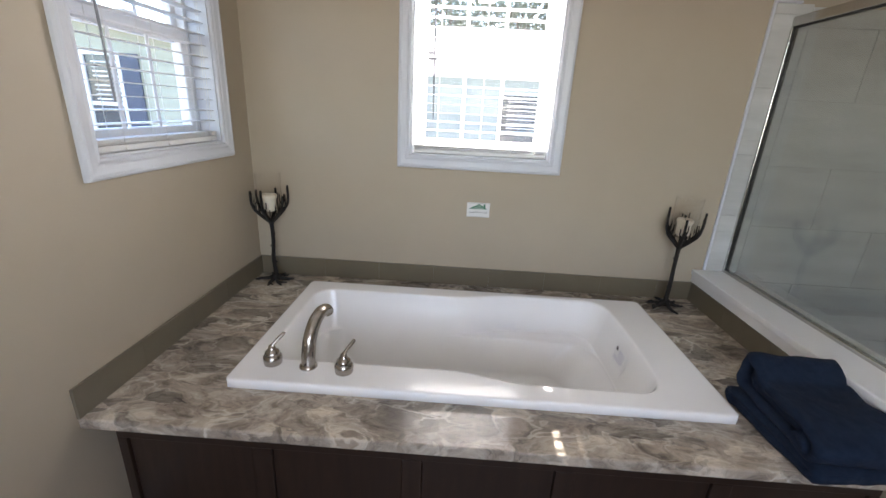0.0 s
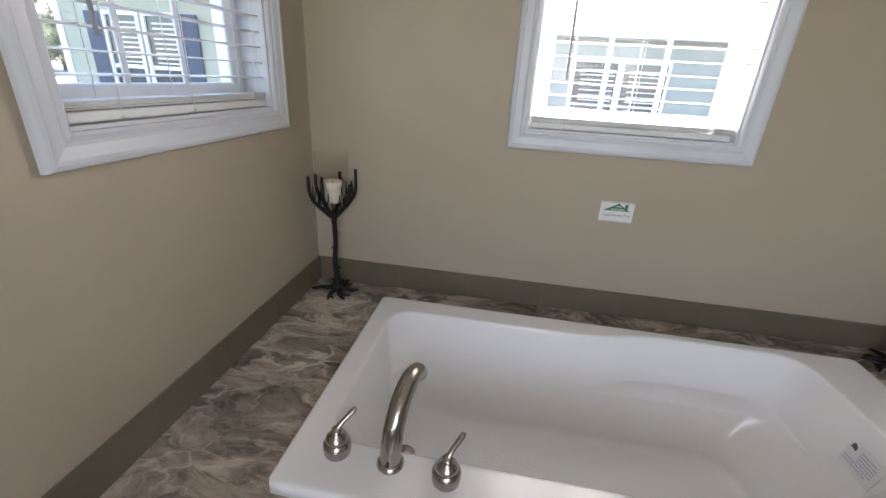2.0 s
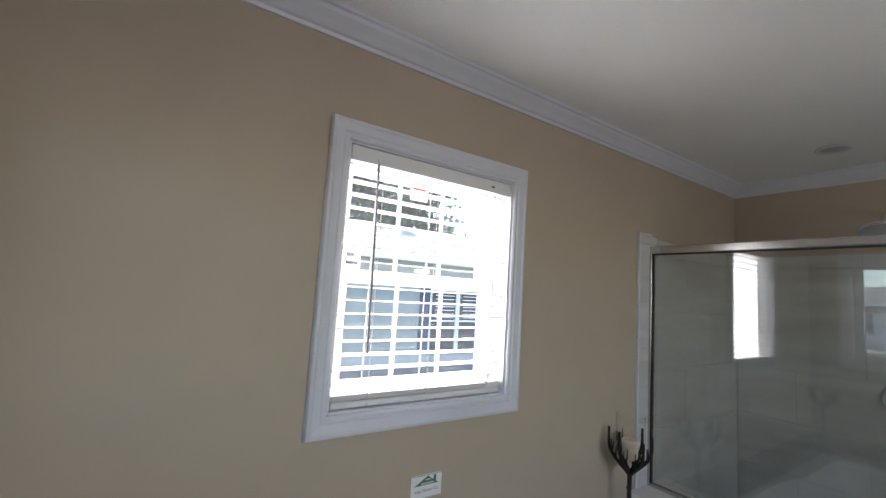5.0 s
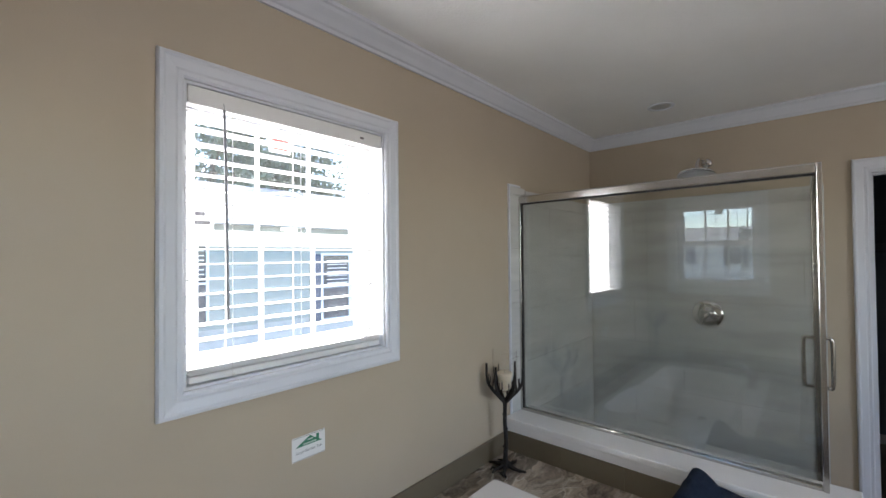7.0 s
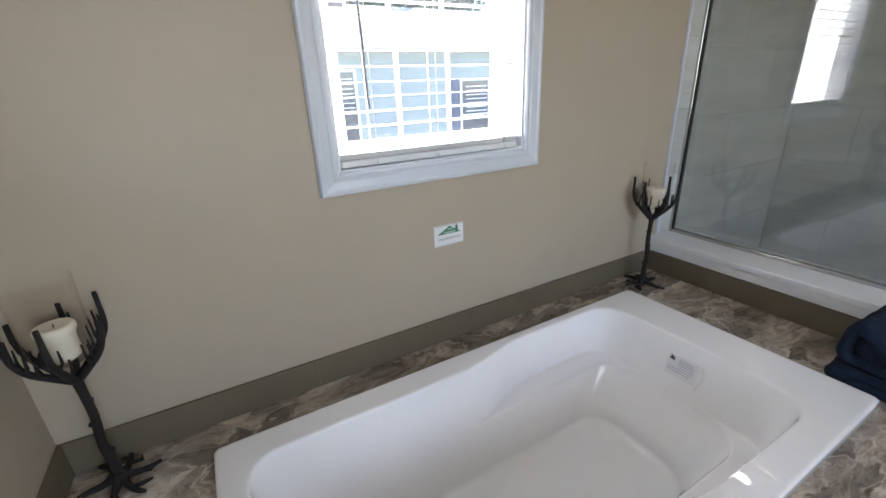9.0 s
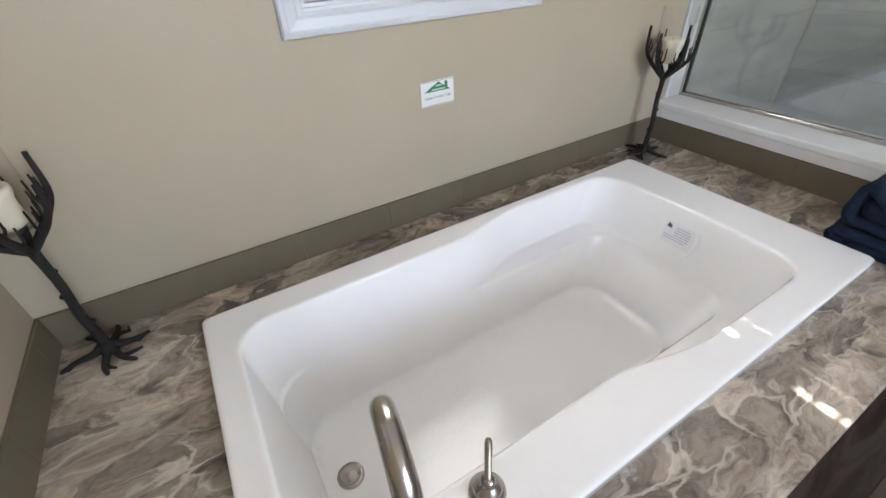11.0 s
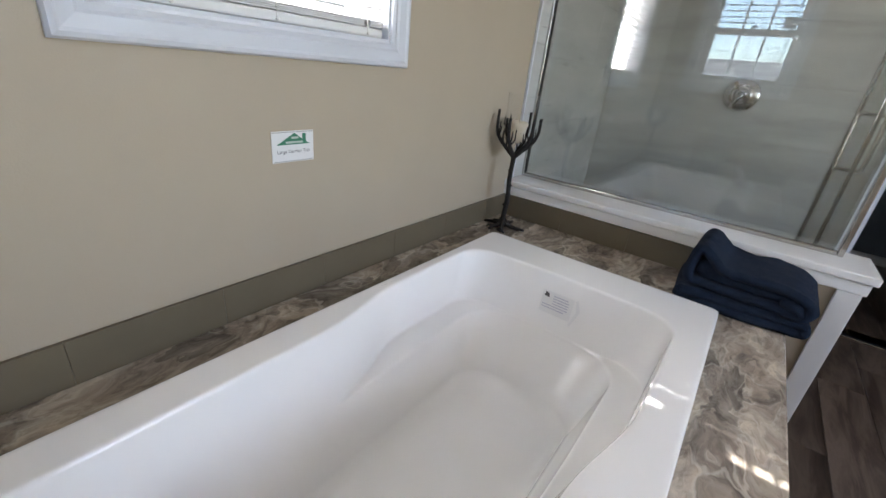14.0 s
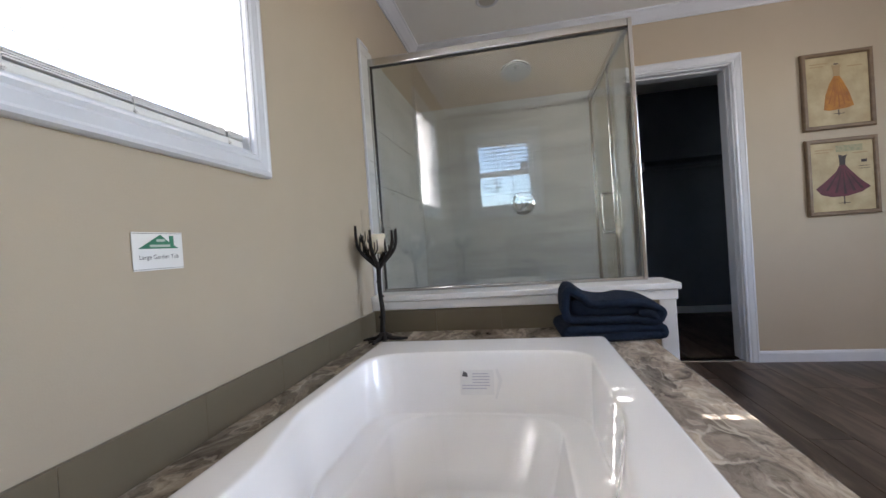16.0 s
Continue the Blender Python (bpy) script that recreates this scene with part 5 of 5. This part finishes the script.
# neighbour to the west: its narrow end faces south
wh = thing("house", (-6.85, 5.0, -0.80), "sage green manufactured house with white trim and navy shutters", "house")
HW, HL = 3.45, 14.0
bm = bmesh.new()
vs = [bm.verts.new((x, y, z)) for y in (0.02, HL) for x, z in ((0, 0.55), (HW, 0.55), (HW, 2.98), (0.55, 3.52), (0, 3.42))]
for q in ((0, 1, 2, 3, 4), (5, 9, 8, 7, 6), (0, 5, 6, 1), (1, 6, 7, 2), (2, 7, 8, 3), (3, 8, 9, 4), (4, 9, 5, 0)):
    bm.faces.new([vs[i] for i in q])
bmesh.ops.recalc_face_normals(bm, faces=bm.faces)
part("wall", bm, SIDING, wh)
part("skirting", box((0.02, 0.05, 0.0), (HW - 0.02, HL - 0.03, 0.549)), SKIRT, wh)
bd = part("siding_board", extrude_profile([(0.0, 0.0), (-0.016, 0.0), (-0.004, 0.118), (0.0, 0.118)], "x", 0.12, HW - 0.13), SIDING, wh)
bd.location = (0, 0.0195, 0.56)
for k in range(1, 20):
    again(bd, wh, pose(0, 0.0195, 0.56 + 0.1185 * k))
bd = part("siding_board", extrude_profile([(0.0, 0.0), (0.016, 0.0), (0.004, 0.118), (0.0, 0.118)], "y", 0.25, HL - 0.1), SIDING, wh)
bd.location = (HW + 0.0005, 0, 0.56)
for k in range(1, 20):
    again(bd, wh, pose(HW + 0.0005, 0, 0.56 + 0.1185 * k))
part("corner_board", box((-0.01, -0.012, 0.55), (0.11, 0.12, 3.36), 0.004), EXTRIM, wh)
part("corner_board", box((HW - 0.12, -0.012, 0.55), (HW + 0.02, 0.24, 2.96), 0.004), EXTRIM, wh)
bm = bmesh.new()
pr = ((-0.35, 3.34), (0.55, 3.54), (HW + 0.35, 2.93))
vs = [bm.verts.new((x, y, z + dz)) for y in (-0.32, HL + 0.3) for dz in (0.0, 0.16) for x, z in pr]
for q in ((0, 1, 4, 3), (1, 2, 5, 4), (6, 9, 10, 7), (7, 10, 11, 8), (3, 4, 10, 9), (4, 5, 11, 10), (0, 6, 7, 1), (1, 7, 8, 2), (0, 3, 9, 6), (2, 8, 11, 5)):
    bm.faces.new([vs[i] for i in q])
bmesh.ops.recalc_face_normals(bm, faces=bm.faces)
part("roof", bm, EXTRIM, wh, "pale roof with white edge trim")
for wx in (0.62 + 0.33, 0.62 + 0.33 + 0.72):
    wz, ww, hh = 1.30, 0.56, 1.50
    wd = part("window", casing(wx, wx + ww, wz, wz + hh, ((0.0, 0.0), (0.0, 0.035), (0.055, 0.035), (0.055, 0.0))), EXTRIM, wh)
    part("pane", box((wx, 0.0, wz), (wx + ww, 0.004, wz + hh)), DARKPANE, wd)
    part("meeting_rail", box((wx, -0.020, wz + hh / 2 - 0.03), (wx + ww, -0.001, wz + hh / 2 + 0.03)), EXTRIM, wd)
    for k in range(9):
        part("blind_slat", box((wx + 0.10, -0.005, wz + hh * 0.54 + k * hh * 0.048), (wx + ww - 0.02, -0.001, wz + hh * 0.54 + k * hh * 0.048 + 0.022)), EXTRIM, wd)
for side_x in (0.62 - 0.04, 0.62 + 0.33 + 0.72 + 0.56 + 0.06):
    sh = part("shutter", box((side_x, -0.030, 1.26), (side_x + 0.30, 0.0, 2.84), 0.006), NAVY, wh, "navy blue louvred shutter")
    for k in range(19):
        part("louvre", box((side_x + 0.04, -0.036, 1.33 + k * 0.077), (side_x + 0.26, -0.0302, 1.37 + k * 0.077)), NAVY, sh)
# neighbour to the north: front faces south
house("house", (-2.5, 10.0, -0.80), 0, 17.0, 8.0, SIDING2,
      [(4.6, 0.75, 1.0, 1.95, ""), (5.75, 0.75, 1.0, 1.95, ""), (10.05, 0.45, 0.95, 1.95, "l"), (11.15, 0.45, 0.95, 1.95, "r")], "grey-green manufactured house with white trim and navy shutters")

# another model home far across the lot, its front towards the east
house("house", (-40.0, -6.0, -0.80), 90, 17.0, 8.0, PALESIDING,
      [(2.0, 1.35, 0.9, 1.5, "b"), (6.2, 1.35, 0.9, 1.5, "b"), (9.2, 1.35, 0.9, 1.5, "b"), (13.2, 1.35, 0.9, 1.5, "b")], "pale cream manufactured house with navy shutters across the lot")

stoop = thing("porch_steps", (-4.45, 3.92, -0.90), "weathered wooden entry steps with white picket railing", "steps")
part("landing", box((0.0, 0.0, 0.55), (1.3, 1.05, 0.60), 0.005), DECKWOOD, stoop)
for k in range(3):
    part("tread", box((-0.28 * (k + 1), 0.0, 0.55 - 0.17 * (k + 1)), (-0.28 * k - 0.002, 1.05, 0.60 - 0.17 * (k + 1)), 0.004), DECKWOOD, stoop)
for px, hz in ((0.0, 1.56), (1.28, 1.56), (-0.98, 0.90)):
    part("newel_post", box((px - 0.055, -0.055, 0.0), (px + 0.055, 0.055, hz), 0.006), DECKWOOD, stoop)
part("rail", tube([(0.055, 0.0, 1.47), (1.22, 0.0, 1.47)], [0.035, 0.035], 8), EXTRIM, stoop)
part("rail", tube([(-0.92, 0.0, 0.86), (-0.055, 0.0, 1.44)], [0.035, 0.035], 8), EXTRIM, stoop)
pk = part("picket", box((-0.017, -0.017, 0.0), (0.017, 0.017, 0.80)), EXTRIM, stoop)
pk.location = (0.14, 0.0, 0.65)
for k in range(1, 9):
    again(pk, stoop, pose(0.14 + 0.125 * k, 0.0, 0.65))
for k in range(7):
    again(pk, stoop, pose(-0.86 + 0.125 * k, 0.0, 0.06 + 0.084 * k))
for k in range(5):
    again(pk, stoop, pose(1.28, 0.18 + 0.16 * k, 0.65))

shed = thing("shed", (-52.0, 27.0, -0.80), "tan wooden garden shed with a pale roof", "shed", rz=30)
part("wall", box((0, 0, 0), (6.0, 4.0, 2.4)), SHEDWALL, shed)
bm = bmesh.new()
vs = [bm.verts.new(q) for q in ((-0.3, -0.3, 2.4), (6.3, -0.3, 2.4), (6.3, 4.3, 2.4), (-0.3, 4.3, 2.4), (-0.3, 2.0, 3.7), (6.3, 2.0, 3.7))]
for q in ((0, 1, 5, 4), (2, 3, 4, 5), (0, 4, 3), (1, 2, 5), (0, 3, 2, 1)):
    bm.faces.new([vs[i] for i in q])
part("roof", bm, EXTRIM, shed)
part("door", box((2.4, -0.04, 0.05), (3.6, 0.0, 2.1)), EXTRIM, shed)


def tree(at, height, spread, seed, leaves, foliage, low=0.28):
    """A trunk with limbs and a loose crown of many small leaves."""
    rng = random.Random(seed)
    t = thing("tree", at, "broad-leaved tree with loose green leaves", "tree", "trees beyond the houses")
    bm = bmesh.new()
    add_tube(bm, [(0, 0, -0.1), (0.1, 0.05, height * 0.25), (-0.05, 0.1, height * 0.6), (0.1, 0, height * 0.9)], [0.24, 0.19, 0.12, 0.03], 8)
    tips = []
    for k in range(13):
        a = rng.uniform(0, 6.28)
        z0 = height * rng.uniform(low, 0.75)
        r = spread * rng.uniform(0.5, 1.0) * (1.15 - 0.6 * z0 / height)
        e = Vector((r * math.cos(a), r * math.sin(a), z0 + rng.uniform(0.1, 0.28) * height))
        add_tube(bm, [(0, 0, z0), (e.x * 0.5, e.y * 0.5, (z0 + e.z) / 2 - 0.1), e], [0.08, 0.05, 0.015], 6)
        tips += [e, Vector((e.x * 0.6, e.y * 0.6, (z0 + e.z) / 2 + 0.2))]
    tips.append(Vector((0, 0, height * 0.92)))
    part("trunk", bm, BARK, t, smooth=True)
    vv, ff = [], []
    for k in range(leaves):
        c = rng.choice(tips)
        p = c + Vector((rng.gauss(0, 0.42), rng.gauss(0, 0.42), rng.gauss(0, 0.34))) * (height / 7)
        u = Vector((rng.gauss(0, 1), rng.gauss(0, 1), rng.gauss(0, 1))).normalized()
        w = u.cross(Vector((rng.gauss(0, 1), rng.gauss(0, 1), rng.gauss(0, 1)))).normalized()
        s = rng.uniform(0.07, 0.14) * height / 7
        i = len(vv)
        vv += [p - u * s, p + w * s * 0.45, p + u * s, p - w * s * 0.45]
        ff.append((i, i + 1, i + 2, i + 3))
    me = bpy.data.meshes.new("crown")
    me.from_pydata([tuple(q) for q in vv], [], ff)
    me.materials.append(foliage)
    cr = new("crown", me)
    cr.parent = t
    return t


t1 = tree((8.0, 20.0, -0.8), 10.5, 3.4, 1, 4300, LEAF)
for x, y, r in ((11.6, 21.5, 80), (14.6, 23.0, 200), (4.2, 23.0, 300), (0.0, 25.0, 140)):
    copy_thing(t1, pose(x, y, -0.8, 0, 0, r))
t2 = tree((-66.0, 40.0, -0.8), 10.5, 5.4, 5, 6000, LEAF2, 0.04)
rng = random.Random(11)
for k in range(56):
    a = radians(112 + 1.22 * k)
    d = rng.uniform(78, 100)
    size = (1.0 if k < 38 else 0.42) * rng.uniform(0.8, 1.12)
    copy_thing(t2, pose(d * math.cos(a), d * math.sin(a), -0.8, 0, 0, rng.uniform(0, 360)) @ Matrix.Scale(size, 4))

# ---- tiles and planks, last ----
TW, TD, TH = 0.009, 0.0025, 0.1015


def splash_run(name, m, cuts, parent_mat, label):
    """Backsplash tiles standing on the deck along local x, faces towards -y."""
    back = part(name, box((cuts[0], -0.006, 0.0), (cuts[-1], -0.0005, TH - 0.001)), GROUT)
    back.matrix_basis = m
    tagged(back, label, "backsplash", kind="structure")
    for a, b in zip(cuts, cuts[1:]):
        part("tile", box((a + 0.0004, -0.0105, 0.0006), (b - 0.0004, -0.0012, TH), 0.0005, 1), SPLASH, back)
    return back


splash_run("trim_splash_north", pose(0, 0, DECK_Z), [0.0115, 0.36, 0.66, 0.96, 1.26, 1.56, 1.86, 2.16, PONY_W - 0.0112], SPLASH, "taupe tile backsplash along the tub deck")
splash_run("trim_splash_west", pose(0, 0, DECK_Z, 0, 0, 90), [-1.174, -0.904, -0.635, -0.366, -0.097, -0.0005], SPLASH, "taupe tile backsplash along the tub deck")
splash_run("trim_splash_east", pose(PONY_W, 0, DECK_Z, 0, 0, -90), [0.0005, 0.31, 0.61, 0.91, 1.172], SPLASH, "taupe tile backsplash below the shower ledge")


def tile_field(name, m, u0, u1, z0, z1, w, h, label, shift=0.5):
    """Large wall tiles in running bond on a grout bed, faces towards -y."""
    back = part(name, box((u0, -0.007, z0), (u1, -0.0006, z1)), SHGROUT)
    back.matrix_basis = m
    tagged(back, label, "wall tiles", kind="structure")
    row, z = 0, z0
    while z < z1 - 0.01:
        zt = min(z + h, z1)
        u = u0 - (w * shift if row % 2 else 0.0)
        while u < u1 - 0.005:
            a, b = max(u, u0), min(u + w, u1)
            if b - a > 0.012:
                part("tile", box((a + 0.0012, -0.0115, z + 0.0012), (b - 0.0012, -0.0035, zt - 0.0012), 0.001, 1), SHTILE, back)
            u += w
        z, row = z + h, row + 1
    return back


tile_field("trim_shower_tile_east", pose(ROOM_E, 0, 0, 0, 0, -90), 0.012, 1.30, 0.052, 1.93, 0.60, 0.3, "large grey stone-look shower wall tiles")
tile_field("trim_shower_tile_north", pose(0, 0, 0), 2.552, ROOM_E - 0.012, 0.052, 1.93, 0.60, 0.3, "large grey stone-look shower wall tiles")
tile_field("trim_shower_tile_jamb", pose(0, 0, 0), 2.392, 2.5515, 0.6975, 1.94, 0.60, 0.3, "grey tile strip beside the shower glass", 0.0)
tile_field("trim_shower_tile_knee", pose(2.55, 0, 0, 0, 0, 90), -1.25, -0.013, 0.052, 0.665, 0.60, 0.3, "large grey stone-look shower wall tiles")
edge = part("trim_tile_edge", box((2.380, -0.014, 0.6975), (2.3915, -0.0006, 1.952), 0.003), TRIM)
tagged(edge, "white edging strip beside the shower tiles", "trim", kind="structure")
tagged(part("trim_tile_top", box((2.3916, -0.014, 1.9405), (2.50, -0.0006, 1.952), 0.003), TRIM), "white edging strip above the shower tiles", "trim", kind="structure")

rng = random.Random(21)
pw, pl = 0.178, 1.22
plank_meshes = {}
y = ROOM_S
while y < -1.06:
    x = -rng.uniform(0.0, pl)
    while x < CL_E:
        a, b = max(x, 0.0), min(x + pl, CL_E)
        lim = ROOM_E if not (CL_S < y + pw / 2 < CL_N) else CL_E
        b = min(b, lim)
        if b - a > 0.02:
            key = round(b - a, 3)
            if key not in plank_meshes:
                ob = part("plank", box((0.0006, 0.0006, -0.0115), (b - a - 0.0006, pw - 0.0006, 0.0), 0.0012, 1), PLANK, floor)
                plank_meshes[key] = ob
                ob.location = (a, y, 0.0)
            else:
                again(plank_meshes[key], floor, pose(a, y, 0.0))
        x += pl
    y += pw
